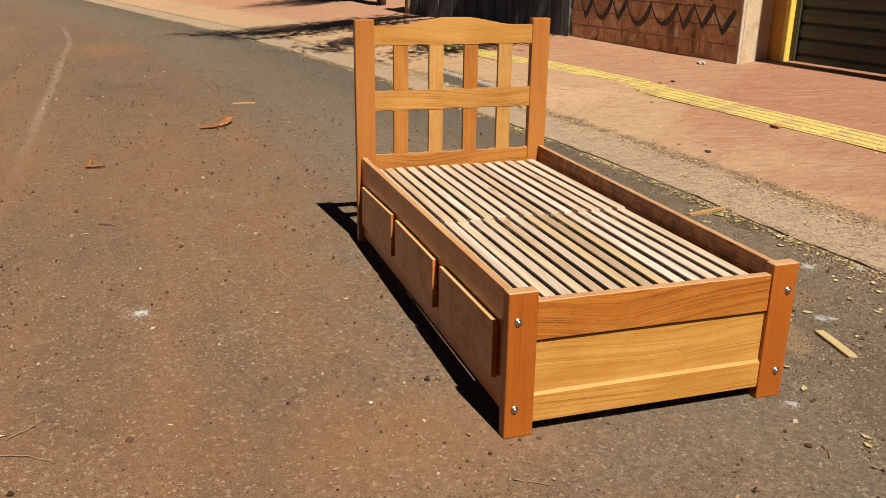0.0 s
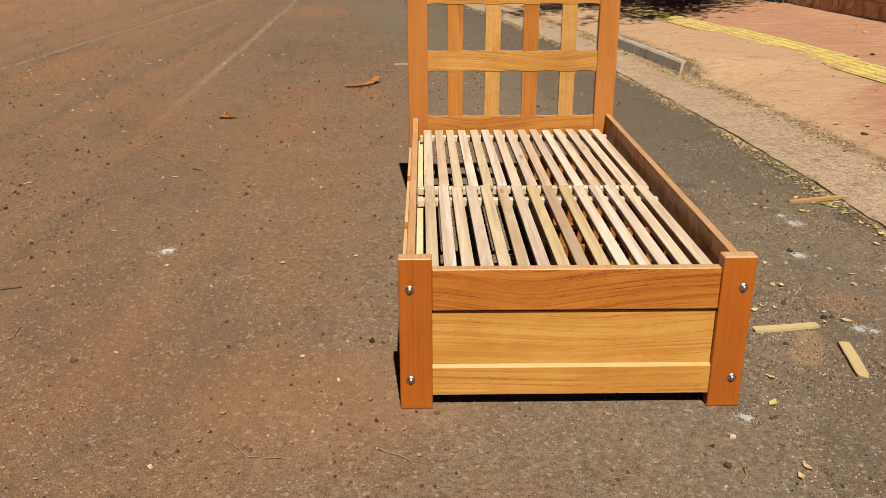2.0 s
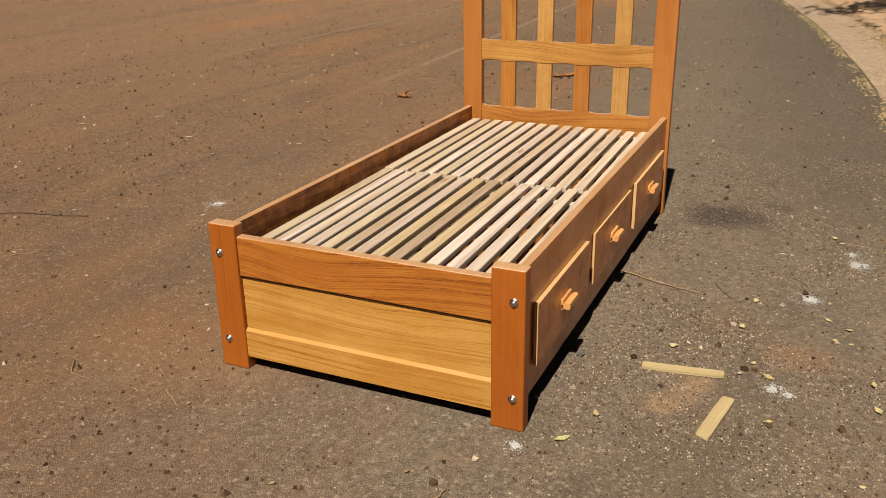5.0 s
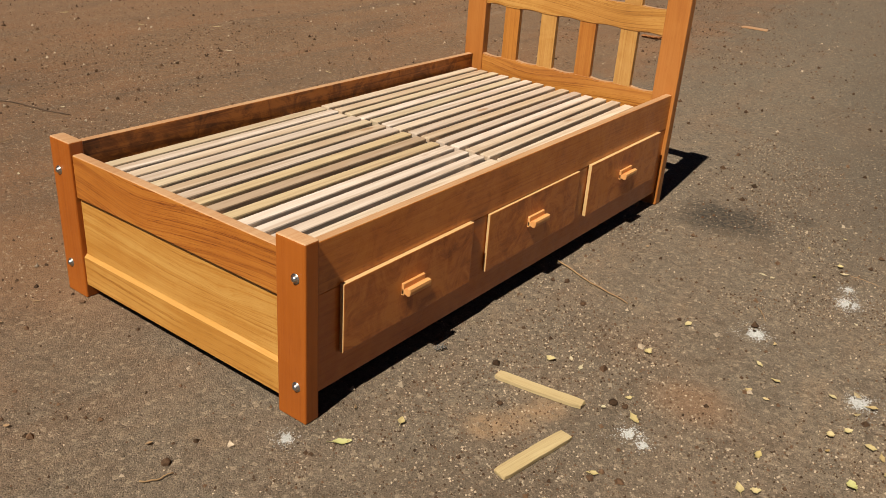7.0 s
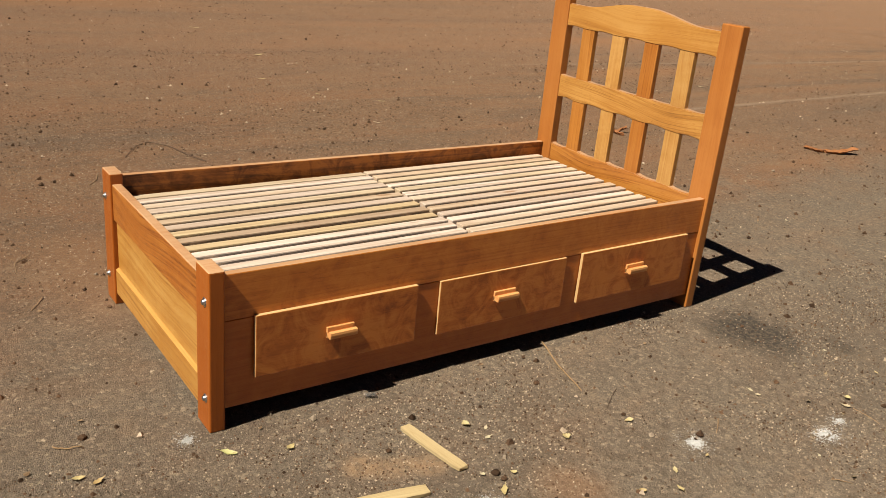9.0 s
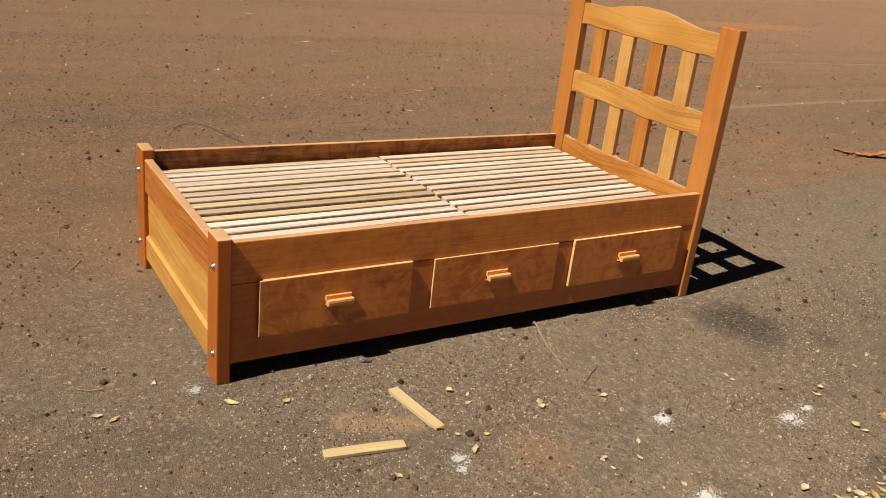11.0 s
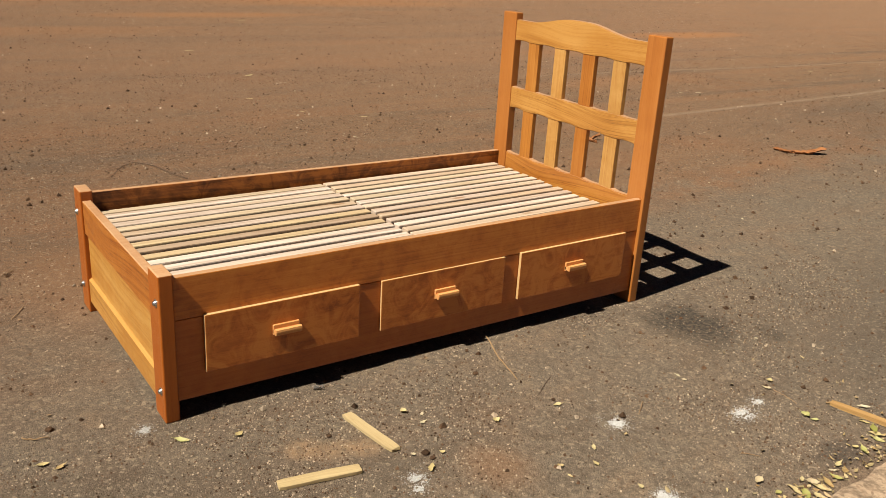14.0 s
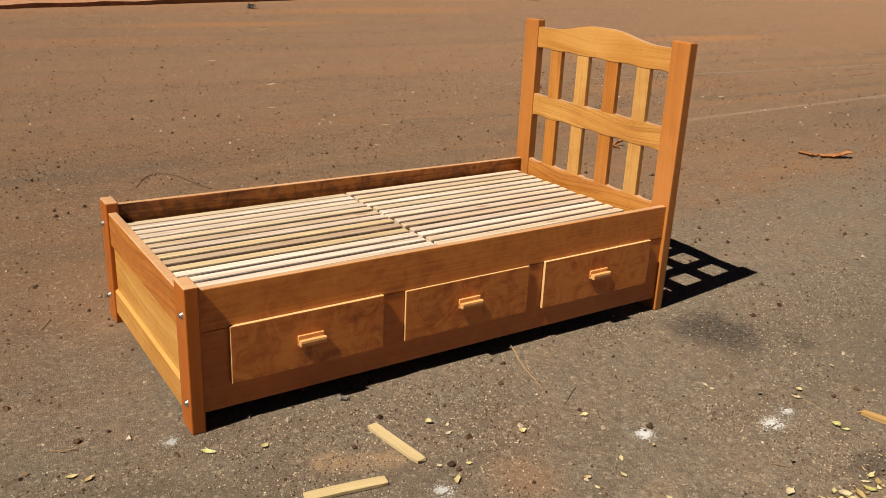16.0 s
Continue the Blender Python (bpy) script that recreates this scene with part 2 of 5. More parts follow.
def slat_wood():
    """Raw slats, each one cut from a different board: cream, pink-grey, olive and straw."""
    m, nt, N, L, bs = mat_base("raw_slat_wood")
    v = coords(nt, (9.0, 0.8, 9.0), 53.0)
    big = noise_tex(nt, v, 1.0, 3.0, 0.5, 0.4)
    ring = math_node(nt, "MULTIPLY_ADD", math_node(nt, "SINE", math_node(nt, "MULTIPLY", big, 70.0)), 0.5, 0.5)
    fib = noise_tex(nt, coords(nt, (260.0, 5.0, 260.0), 23.0), 1.0, 3.0, 0.6)
    streak = noise_tex(nt, coords(nt, (40.0, 1.2, 40.0), 29.0), 1.0, 3.0, 0.6)
    oi = N.new("ShaderNodeObjectInfo")
    board = oi.outputs["Color"]
    dark = blend(nt, fade(nt, streak, 0.45, 0.68, 0.0, 0.5), board, (0.28, 0.185, 0.115))
    col = blend(nt, math_node(nt, "MULTIPLY", ring, 0.25), dark, (0.56, 0.43, 0.33), "MULTIPLY")
    col = blend(nt, fade(nt, fib, 0.35, 0.75, 0.0, 0.3), col, (0.35, 0.24, 0.13))
    knot = nd(nt, "ShaderNodeTexVoronoi", Scale=1.0)
    L.new(coords(nt, (9.0, 2.4, 9.0), 41.0), knot.inputs["Vector"])
    col = blend(nt, fade(nt, knot.outputs["Distance"], 0.05, 0.11, 0.7, 0.0), col, (0.24, 0.12, 0.05))
    L.new(col, bs.inputs["Base Color"])
    bs.inputs["Roughness"].default_value = 0.62
    bump(nt, bs, fib, 0.25, 0.0015)
    return m


m_slat = slat_wood()


def steel_mat():
    m, nt, N, L, bs = mat_base("zinc_steel")
    n = noise_tex(nt, coords(nt, (140, 140, 140)), 1.0, 3.0)
    L.new(ramp(nt, n, [(0.3, (0.45, 0.44, 0.42)), (0.7, (0.68, 0.68, 0.66))]), bs.inputs["Base Color"])
    bs.inputs["Metallic"].default_value = 1.0
    bs.inputs["Roughness"].default_value = 0.3
    return m


m_steel = steel_mat()


def asphalt():
    """Old asphalt: open aggregate, red dust, a grey stretch near the gutter, an oil stain and a scratched line."""
    m, nt, N, L, bs = mat_base("dusty_asphalt")
    v = coords(nt)
    sep = N.new("ShaderNodeSeparateXYZ")
    L.new(v, sep.inputs[0])
    x, y = sep.outputs[0], sep.outputs[1]
    stone = nd(nt, "ShaderNodeTexVoronoi", Scale=290.0)
    L.new(v, stone.inputs["Vector"])
    coarse = nd(nt, "ShaderNodeTexVoronoi", Scale=95.0)
    L.new(v, coarse.inputs["Vector"])
    rnd = N.new("ShaderNodeSeparateColor")
    L.new(stone.outputs["Color"], rnd.inputs[0])
    rnd2 = N.new("ShaderNodeSeparateColor")
    L.new(coarse.outputs["Color"], rnd2.inputs[0])
    big = noise_tex(nt, v, 0.55, 5.0, 0.6, 0.4)
    midn = noise_tex(nt, v, 3.2, 5.0, 0.65)
    fine = noise_tex(nt, v, 38.0, 4.0, 0.7)
    grit = noise_tex(nt, v, 420.0, 2.0, 0.7)
    # dust grows away from the gutter
    track = noise_tex(nt, coords(nt, (1.1, 0.10, 1.0)), 1.0, 4.0, 0.6, 0.3)
    # the swept lane beside the gutter follows its curve
    lane = math_node(nt, "MULTIPLY_ADD", math_node(nt, "MULTIPLY", y, y), 0.0068, math_node(nt, "MULTIPLY_ADD", y, 0.03, math_node(nt, "SUBTRACT", x, 0.2)))
    lane_n = math_node(nt, "MULTIPLY_ADD", big, 1.0, math_node(nt, "MULTIPLY_ADD", track, 0.9, -0.95))
    away = fade(nt, math_node(nt, "SUBTRACT", lane_n, lane), -0.75, 1.7)
    grey = ramp(nt, fine, [(0.3, (0.088, 0.068, 0.049)), (0.7, (0.240, 0.190, 0.140))])
    dust = ramp(nt, fine, [(0.3, (0.119, 0.067, 0.037)), (0.7, (0.276, 0.159, 0.087))])
    f = math_node(nt, "MULTIPLY_ADD", midn, 0.55, math_node(nt, "MULTIPLY", away, 0.75))
    col = blend(nt, fade(nt, f, 0.18, 0.8), grey, dust)
    red = noise_tex(nt, v, 0.85, 5.0, 0.62, 0.8)
    col = blend(nt, math_node(nt, "MULTIPLY", fade(nt, red, 0.48, 0.66, 0.0, 0.5), fade(nt, lane, -0.6, 0.5, 1.0, 0.3)), col, (0.225, 0.105, 0.048))
    # a reddish smear along the lane's edge
    smear = math_node(nt, "MULTIPLY", fade(nt, math_node(nt, "ABSOLUTE", math_node(nt, "ADD", lane, 0.16)), 0.05, 0.32, 0.55, 0.0), fade(nt, midn, 0.35, 0.6))
    smear = math_node(nt, "MULTIPLY", smear, fade(nt, y, 2.2, 3.5))
    col = blend(nt, smear, col, (0.23, 0.106, 0.047))
    dull = noise_tex(nt, coords(nt, (0.9, 0.35, 1.0)), 1.3, 5.0, 0.65, 0.6)
    col = blend(nt, fade(nt, dull, 0.50, 0.68, 0.0, 0.42), col, (0.105, 0.078, 0.055))
    blotch = noise_tex(nt, coords(nt, (1.0, 0.55, 1.0)), 5.5, 6.0, 0.7, 1.0)
    col = blend(nt, fade(nt, blotch, 0.52, 0.66, 0.0, 0.32), col, (0.09, 0.058, 0.036))
    col = blend(nt, fade(nt, blotch, 0.46, 0.34, 0.0, 0.22), col, (0.30, 0.20, 0.12))
    # long faint bands of dust and bare binder left by the traffic
    band = noise_tex(nt, coords(nt, (2.6, 0.07, 1.0)), 1.0, 5.0, 0.62, 0.15)
    bandk = fade(nt, lane, -2.2, -0.6, 1.0, 0.25)
    col = blend(nt, math_node(nt, "MULTIPLY", bandk, fade(nt, band, 0.50, 0.64, 0.0, 0.6)), col, (0.25, 0.126, 0.062))
    col = blend(nt, math_node(nt, "MULTIPLY", bandk, fade(nt, band, 0.48, 0.36, 0.0, 0.45)), col, (0.095, 0.070, 0.052))
    # the far lane is dustier, the stretch beside the gutter bare and darker
    col = blend(nt, fade(nt, lane, -5.0, -2.2, 0.35, 0.0), col, (0.30, 0.16, 0.09))
    col = blend(nt, math_node(nt, "MULTIPLY", fade(nt, lane, -2.6, -0.8), fade(nt, y, 3.5, 8.0, 0.0, 0.4)), col, (0.105, 0.082, 0.062))
    # washed bare and darker towards the gutter
    col = blend(nt, math_node(nt, "MULTIPLY", fade(nt, lane, 0.7, 1.7, 0.0, 0.62), fade(nt, y, 1.4, 2.7, 0.0, 1.0)), col, (0.082, 0.069, 0.054))
    # light and dark grains of the aggregate
    col = blend(nt, fade(nt, rnd.outputs[0], 0.72, 0.96, 0.0, 0.32), col, (0.40, 0.30, 0.205))
    col = blend(nt, fade(nt, rnd.outputs[1], 0.70, 0.93, 0.0, 0.4), col, (0.026, 0.018, 0.013))
    col = blend(nt, fade(nt, rnd2.outputs[0], 0.93, 0.98, 0.0, 0.4), col, (0.44, 0.34, 0.24))
    col = blend(nt, fade(nt, grit, 0.40, 0.60, 0.36, 0.0), col, (0.035, 0.024, 0.017))
    # single pale stones set in the binder
    speck = nd(nt, "ShaderNodeTexVoronoi", Scale=120.0)
    L.new(v, speck.inputs["Vector"])
    rnd3 = N.new("ShaderNodeSeparateColor")
    L.new(speck.outputs["Color"], rnd3.inputs[0])
    dot = math_node(nt, "MULTIPLY", fade(nt, speck.outputs["Distance"], 0.16, 0.3, 1.0, 0.0), fade(nt, rnd3.outputs[0], 0.74, 0.84))
    col = blend(nt, math_node(nt, "MULTIPLY", dot, fade(nt, lane, -0.6, 0.5, 0.15, 0.42)), col, (0.48, 0.38, 0.28))
    lump = nd(nt, "ShaderNodeTexVoronoi", Scale=34.0)
    L.new(v, lump.inputs["Vector"])
    rnd4 = N.new("ShaderNodeSeparateColor")
    L.new(lump.outputs["Color"], rnd4.inputs[0])
    worn = math_node(nt, "MULTIPLY", fade(nt, lump.outputs["Distance"], 0.12, 0.34, 1.0, 0.0), fade(nt, rnd4.outputs[0], 0.80, 0.9))
    col = blend(nt, math_node(nt, "MULTIPLY", worn, 0.3), col, (0.035, 0.024, 0.016))
    bare = math_node(nt, "MULTIPLY", fade(nt, lump.outputs["Distance"], 0.08, 0.26, 1.0, 0.0), fade(nt, rnd4.outputs[1], 0.86, 0.94))
    col = blend(nt, math_node(nt, "MULTIPLY", bare, 0.25), col, (0.40, 0.30, 0.21))
    pit = math_node(nt, "MULTIPLY", fade(nt, speck.outputs["Distance"], 0.2, 0.36, 1.0, 0.0), fade(nt, rnd3.outputs[1], 0.72, 0.82))
    col = blend(nt, math_node(nt, "MULTIPLY", pit, 0.6), col, (0.025, 0.018, 0.013))

    def spot(cx, cy, rx, ry, wob=0.5):
        dx = math_node(nt, "DIVIDE", math_node(nt, "SUBTRACT", x, cx), rx)
        dy = math_node(nt, "DIVIDE", math_node(nt, "SUBTRACT", y, cy), ry)
        d = math_node(nt, "SQRT", math_node(nt, "ADD", math_node(nt, "MULTIPLY", dx, dx), math_node(nt, "MULTIPLY", dy, dy)))
        d = math_node(nt, "MULTIPLY_ADD", midn, wob * 2, math_node(nt, "SUBTRACT", d, wob))
        return math_node(nt, "MULTIPLY_ADD", fine, wob, math_node(nt, "SUBTRACT", d, wob * 0.5))

    soak = fade(nt, noise_tex(nt, v, 60.0, 4.0, 0.75), 0.40, 0.60, 0.85, 0.35)
    oil = math_node(nt, "MULTIPLY", fade(nt, spot(1.22, 1.975, 0.23, 0.20, 0.5), 0.3, 1.15, 1.0, 0.0), soak)
    col = blend(nt, oil, col, (0.016, 0.014, 0.012))
    oil2 = math_node(nt, "MULTIPLY", fade(nt, spot(1.45, 2.2, 0.10, 0.06, 0.7), 0.2, 1.2, 0.6, 0.0), soak)
    col = blend(nt, oil2, col, (0.02, 0.017, 0.014))
    # spilled sand beside the offcuts
    for cx, cy, rx, ry, k in ((1.285, 0.285, 0.05, 0.06, 0.55), (1.33, 0.36, 0.045, 0.07, 0.42), (1.36, 0.445, 0.045, 0.05, 0.5)):
        col = blend(nt, math_node(nt, "MULTIPLY", fade(nt, spot(cx, cy, rx, ry, 0.5), 0.4, 1.4, k, 0.0), fade(nt, fine, 0.35, 0.6, 0.4, 1.0)), col, (0.36, 0.222, 0.12))
    black = math_node(nt, "MULTIPLY", fade(nt, spot(2.08, 1.68, 0.09, 0.12, 0.7), 0.3, 1.1, 0.8, 0.0), soak)
    col = blend(nt, black, col, (0.03, 0.027, 0.025))
    for cx, cy, rx, ry, k in ((1.62, 0.72, 0.12, 0.10, 0.3), (-0.15, 0.1, 0.5, 0.3, 0.35), (-6.9, 11.4, 0.42, 1.5, 1.0), (-1.7, 11.6, 0.5, 1.0, 0.3),
                              (-10.2, 4.2, 0.4, 2.0, 0.75), (-12.4, 8.0, 0.6, 3.2, 0.7), (-8.4, 1.5, 0.5, 2.2, 0.35), (-3.4, 6.3, 0.3, 1.2, 0.3), (-0.35, 4.6, 0.14, 0.5, 0.2), (-5.5, 7.8, 0.35, 1.4, 0.45)):
        col = blend(nt, fade(nt, spot(cx, cy, rx, ry), 0.3, 1.4, k, 0.0), col, (0.26, 0.125, 0.055))
    # pale scratched line
    bend = math_node(nt, "MAXIMUM", math_node(nt, "SUBTRACT", y, 12.0), 0.0)
    bend = math_node(nt, "MULTIPLY", math_node(nt, "MULTIPLY", bend, bend), 0.016)
    lx = math_node(nt, "MULTIPLY_ADD", y, 0.045, math_node(nt, "ADD", math_node(nt, "ADD", x, 1.63), bend))
    lx = math_node(nt, "MULTIPLY_ADD", big, 0.12, math_node(nt, "SUBTRACT", lx, 0.06))
    line = fade(nt, math_node(nt, "ABSOLUTE", lx), 0.006, 0.06, 0.36, 0.0)
    line = math_node(nt, "MULTIPLY", line, math_node(nt, "MULTIPLY", fade(nt, y, 3.4, 6.0), fade(nt, y, 13.5, 18.0, 1.0, 0.0)))
    line = math_node(nt, "MULTIPLY", line, fade(nt, midn, 0.32, 0.6, 0.25, 1.0))
    col = blend(nt, line, col, (0.34, 0.265, 0.195))
    l2 = math_node(nt, "MULTIPLY_ADD", y, -0.055, math_node(nt, "ADD", x, 4.3))
    l2 = math_node(nt, "MULTIPLY_ADD", big, 0.3, math_node(nt, "SUBTRACT", l2, 0.15))
    line2 = math_node(nt, "MULTIPLY", fade(nt, math_node(nt, "ABSOLUTE", l2), 0.01, 0.06, 0.26, 0.0), math_node(nt, "MULTIPLY", fade(nt, y, 4.5, 6.0), fade(nt, y, 15.2, 16.6, 1.0, 0.0)))
    col = blend(nt, line2, col, (0.34, 0.255, 0.18))
    # dry earth on the far side of the road
    far = fade(nt, math_node(nt, "MULTIPLY_ADD", midn, 2.0, math_node(nt, "MULTIPLY_ADD", y, -0.45, math_node(nt, "MULTIPLY", x, -1.0))), 11.4, 13.6, 0.0, 0.8)
    col = blend(nt, far, col, (0.26, 0.125, 0.06))
    L.new(col, bs.inputs["Base Color"])
    L.new(fade(nt, fine, 0.3, 0.7, 0.72, 0.95), bs.inputs["Roughness"])
    h = math_node(nt, "MULTIPLY_ADD", stone.outputs["Distance"], -0.7, math_node(nt, "MULTIPLY_ADD", grit, 0.5, math_node(nt, "MULTIPLY", coarse.outputs["Distance"], -0.6)))
    bump(nt, bs, math_node(nt, "MULTIPLY_ADD", dot, 0.4, h), 1.0, 0.0065)
    bs.inputs["Diffuse Roughness"].default_value = 0.6
    bs.inputs["Specular IOR Level"].default_value = 0.25
    return m


m_road = asphalt()


def pavement_mat():
    """Red oxide concrete, trowelled and worn pale, dusty near the gutter."""
    m, nt, N, L, bs = mat_base("red_pavement_concrete")
    v = coords(nt)
    big = noise_tex(nt, v, 0.55, 5.0, 0.62, 0.6)
    patch = noise_tex(nt, v, 2.4, 6.0, 0.68, 0.8)
    swirl = noise_tex(nt, coords(nt, (5.0, 9.0, 6.0)), 1.0, 6.0, 0.72, 2.2)
    fine = noise_tex(nt, v, 75.0, 4.0, 0.75)
    red = ramp(nt, swirl, [(0.25, (0.21, 0.085, 0.047)), (0.5, (0.285, 0.125, 0.071)), (0.75, (0.355, 0.185, 0.113))])
    pale = ramp(nt, swirl, [(0.3, (0.27, 0.165, 0.093)), (0.7, (0.40, 0.268, 0.158))])
    at = N.new("ShaderNodeAttribute")
    at.attribute_name = "strip"
    u = math_node(nt, "MULTIPLY_ADD", big, 1.7, math_node(nt, "MULTIPLY_ADD", patch, 0.9, math_node(nt, "MULTIPLY", at.outputs["Fac"], -0.42)))
    col = blend(nt, fade(nt, u, 0.45, 1.2, 0.0, 0.9), red, pale)
    # a paler slab in front of the neighbour's drive
    sp = N.new("ShaderNodeSeparateXYZ")
    L.new(v, sp.inputs[0])
    slab = math_node(nt, "MULTIPLY_ADD", sp.outputs[0], -0.76, math_node(nt, "MULTIPLY_ADD", patch, 0.5, sp.outputs[1]))
    slab = math_node(nt, "MULTIPLY", fade(nt, slab, 1.95, 2.15), fade(nt, at.outputs["Fac"], 1.45, 1.9, 1.0, 0.35))
    col = blend(nt, math_node(nt, "MULTIPLY", slab, 0.92), col, pale)
    gut = fade(nt, math_node(nt, "MULTIPLY_ADD", patch, 0.4, at.outputs["Fac"]), 0.60, 0.88, 1.0, 0.0)
    chips = nd(nt, "ShaderNodeTexVoronoi", Scale=110.0)
    L.new(v, chips.inputs["Vector"])
    rc = N.new("ShaderNodeSeparateColor")
    L.new(chips.outputs["Color"], rc.inputs[0])
    grey = ramp(nt, rc.outputs[0], [(0.05, (0.19, 0.138, 0.092)), (0.4, (0.285, 0.208, 0.138)), (0.95, (0.39, 0.29, 0.20))])
    soil = noise_tex(nt, v, 8.0, 6.0, 0.72, 0.8)
    grey = blend(nt, fade(nt, soil, 0.54, 0.66, 0.0, 0.55), grey, (0.105, 0.078, 0.053))
    grey = blend(nt, fade(nt, soil, 0.46, 0.34, 0.0, 0.5), grey, (0.40, 0.30, 0.20))
    col = blend(nt, math_node(nt, "MULTIPLY", gut, 0.9), col, grey)
    col = blend(nt, fade(nt, fine, 0.50, 0.72, 0.0, 0.55), col, (0.17, 0.09, 0.055))
    col = blend(nt, fade(nt, fine, 0.46, 0.30, 0.0, 0.3), col, (0.46, 0.31, 0.21))
    col = blend(nt, fade(nt, swirl, 0.62, 0.70, 0.0, 0.25), col, (0.19, 0.09, 0.05))
    grime = noise_tex(nt, coords(nt, (1.0, 1.0, 1.0)), 1.5, 7.0, 0.72, 1.2)
    col = blend(nt, fade(nt, grime, 0.54, 0.68, 0.0, 0.45), col, (0.215, 0.105, 0.062))
    # soil washed together at the foot of the walk and caught in the pores of the gutter
    seam = math_node(nt, "ABSOLUTE", math_node(nt, "MULTIPLY_ADD", patch, 0.22, math_node(nt, "SUBTRACT", at.outputs["Fac"], 0.67)))
    seam = math_node(nt, "MULTIPLY", fade(nt, seam, 0.015, 0.10, 0.75, 0.0), fade(nt, soil, 0.40, 0.58, 0.15, 1.0))
    col = blend(nt, seam, col, (0.115, 0.07, 0.038))
    pocks = fade(nt, noise_tex(nt, v, 26.0, 6.0, 0.75, 0.5), 0.52, 0.66)
    col = blend(nt, math_node(nt, "MULTIPLY", math_node(nt, "MULTIPLY", pocks, gut), 0.5), col, (0.125, 0.083, 0.05))
    # marks of the broom, slantwise over the walk
    broom = nt.nodes.new("ShaderNodeVectorRotate")
    broom.rotation_type = "Z_AXIS"
    broom.inputs["Angle"].default_value = 0.5
    L.new(v, broom.inputs["Vector"])
    stretch = nt.nodes.new("ShaderNodeVectorMath")
    stretch.operation = "MULTIPLY"
    stretch.inputs[1].default_value = (1.5, 24.0, 1.0)
    L.new(broom.outputs[0], stretch.inputs[0])
    sweep = noise_tex(nt, stretch.outputs[0], 1.0, 5.0, 0.66, 0.5)
    swept = fade(nt, at.outputs["Fac"], 0.6, 1.0)
    col = blend(nt, math_node(nt, "MULTIPLY", swept, fade(nt, sweep, 0.55, 0.68, 0.0, 0.55)), col, (0.165, 0.07, 0.04))
    col = blend(nt, math_node(nt, "MULTIPLY", swept, fade(nt, sweep, 0.45, 0.32, 0.0, 0.42)), col, (0.43, 0.285, 0.185))
    # cracks along wandering lines
    crack = nd(nt, "ShaderNodeTexVoronoi", Scale=0.55)
    crack.feature = "DISTANCE_TO_EDGE"
    wob = N.new("ShaderNodeTexNoise")
    wob.inputs["Scale"].default_value = 3.0
    wob.inputs["Detail"].default_value = 5.0
    L.new(v, wob.inputs["Vector"])
    mixv = N.new("ShaderNodeVectorMath")
    mixv.operation = "MULTIPLY_ADD"
    mixv.inputs[1].default_value = (0.35, 0.35, 0.0)
    L.new(wob.outputs["Color"], mixv.inputs[0])
    L.new(v, mixv.inputs[2])
    L.new(mixv.outputs[0], crack.inputs["Vector"])
    line = fade(nt, crack.outputs["Distance"], 0.001, 0.0045, 0.28, 0.0)
    col = blend(nt, line, col, (0.10, 0.05, 0.03))
    L.new(col, bs.inputs["Base Color"])
    bs.inputs["Roughness"].default_value = 0.85
    bs.inputs["Diffuse Roughness"].default_value = 0.4
    h = math_node(nt, "ADD", swirl, math_node(nt, "MULTIPLY", fine, 0.6))
    h = math_node(nt, "MULTIPLY_ADD", math_node(nt, "MULTIPLY", rc.outputs[0], gut), 0.5, h)
    h = math_node(nt, "MULTIPLY_ADD", math_node(nt, "MULTIPLY", sweep, swept), 1.2, math_node(nt, "MULTIPLY_ADD", math_node(nt, "MULTIPLY", pocks, gut), -0.7, h))
    bump(nt, bs, math_node(nt, "MULTIPLY_ADD", line, -0.8, h), 0.7, 0.012)
    return m


m_pave = pavement_mat()


def rough_mat(name, a, b, scale=30.0, rough=0.85, stain=None, bumpy=0.4, dist=0.004, axis_scale=(1, 1, 1), kind="Object", vary=0.0):
    m, nt, N, L, bs = mat_base(name)
    v = coords(nt, axis_scale, 17.0 if vary else 0.0, kind)
    n1 = noise_tex(nt, v, scale, 5.0, 0.65)
    n2 = noise_tex(nt, v, scale * 0.09, 4.0, 0.6, 0.5)
    col = ramp(nt, n1, [(0.28, a), (0.72, b)])
    if stain:
        col = blend(nt, fade(nt, n2, 0.48, 0.68, 0.0, 0.75), col, stain)
    if vary:
        oi = N.new("ShaderNodeObjectInfo")
        geo = N.new("ShaderNodeNewGeometry")
        k = math_node(nt, "ADD", oi.outputs["Random"], geo.outputs["Random Per Island"])
        k = math_node(nt, "MULTIPLY_ADD", math_node(nt, "FRACT", k), vary, 1.0 - vary / 2)
        hs = N.new("ShaderNodeHueSaturation")
        L.new(k, hs.inputs["Value"])
        L.new(col, hs.inputs["Color"])
        col = hs.outputs[0]
    L.new(col, bs.inputs["Base Color"])
    bs.inputs["Roughness"].default_value = rough
    bump(nt, bs, n1, bumpy, dist)
    return m


m_kerb = rough_mat("grey_concrete", (0.25, 0.215, 0.175), (0.42, 0.365, 0.30), 45.0, stain=(0.2, 0.13, 0.08))


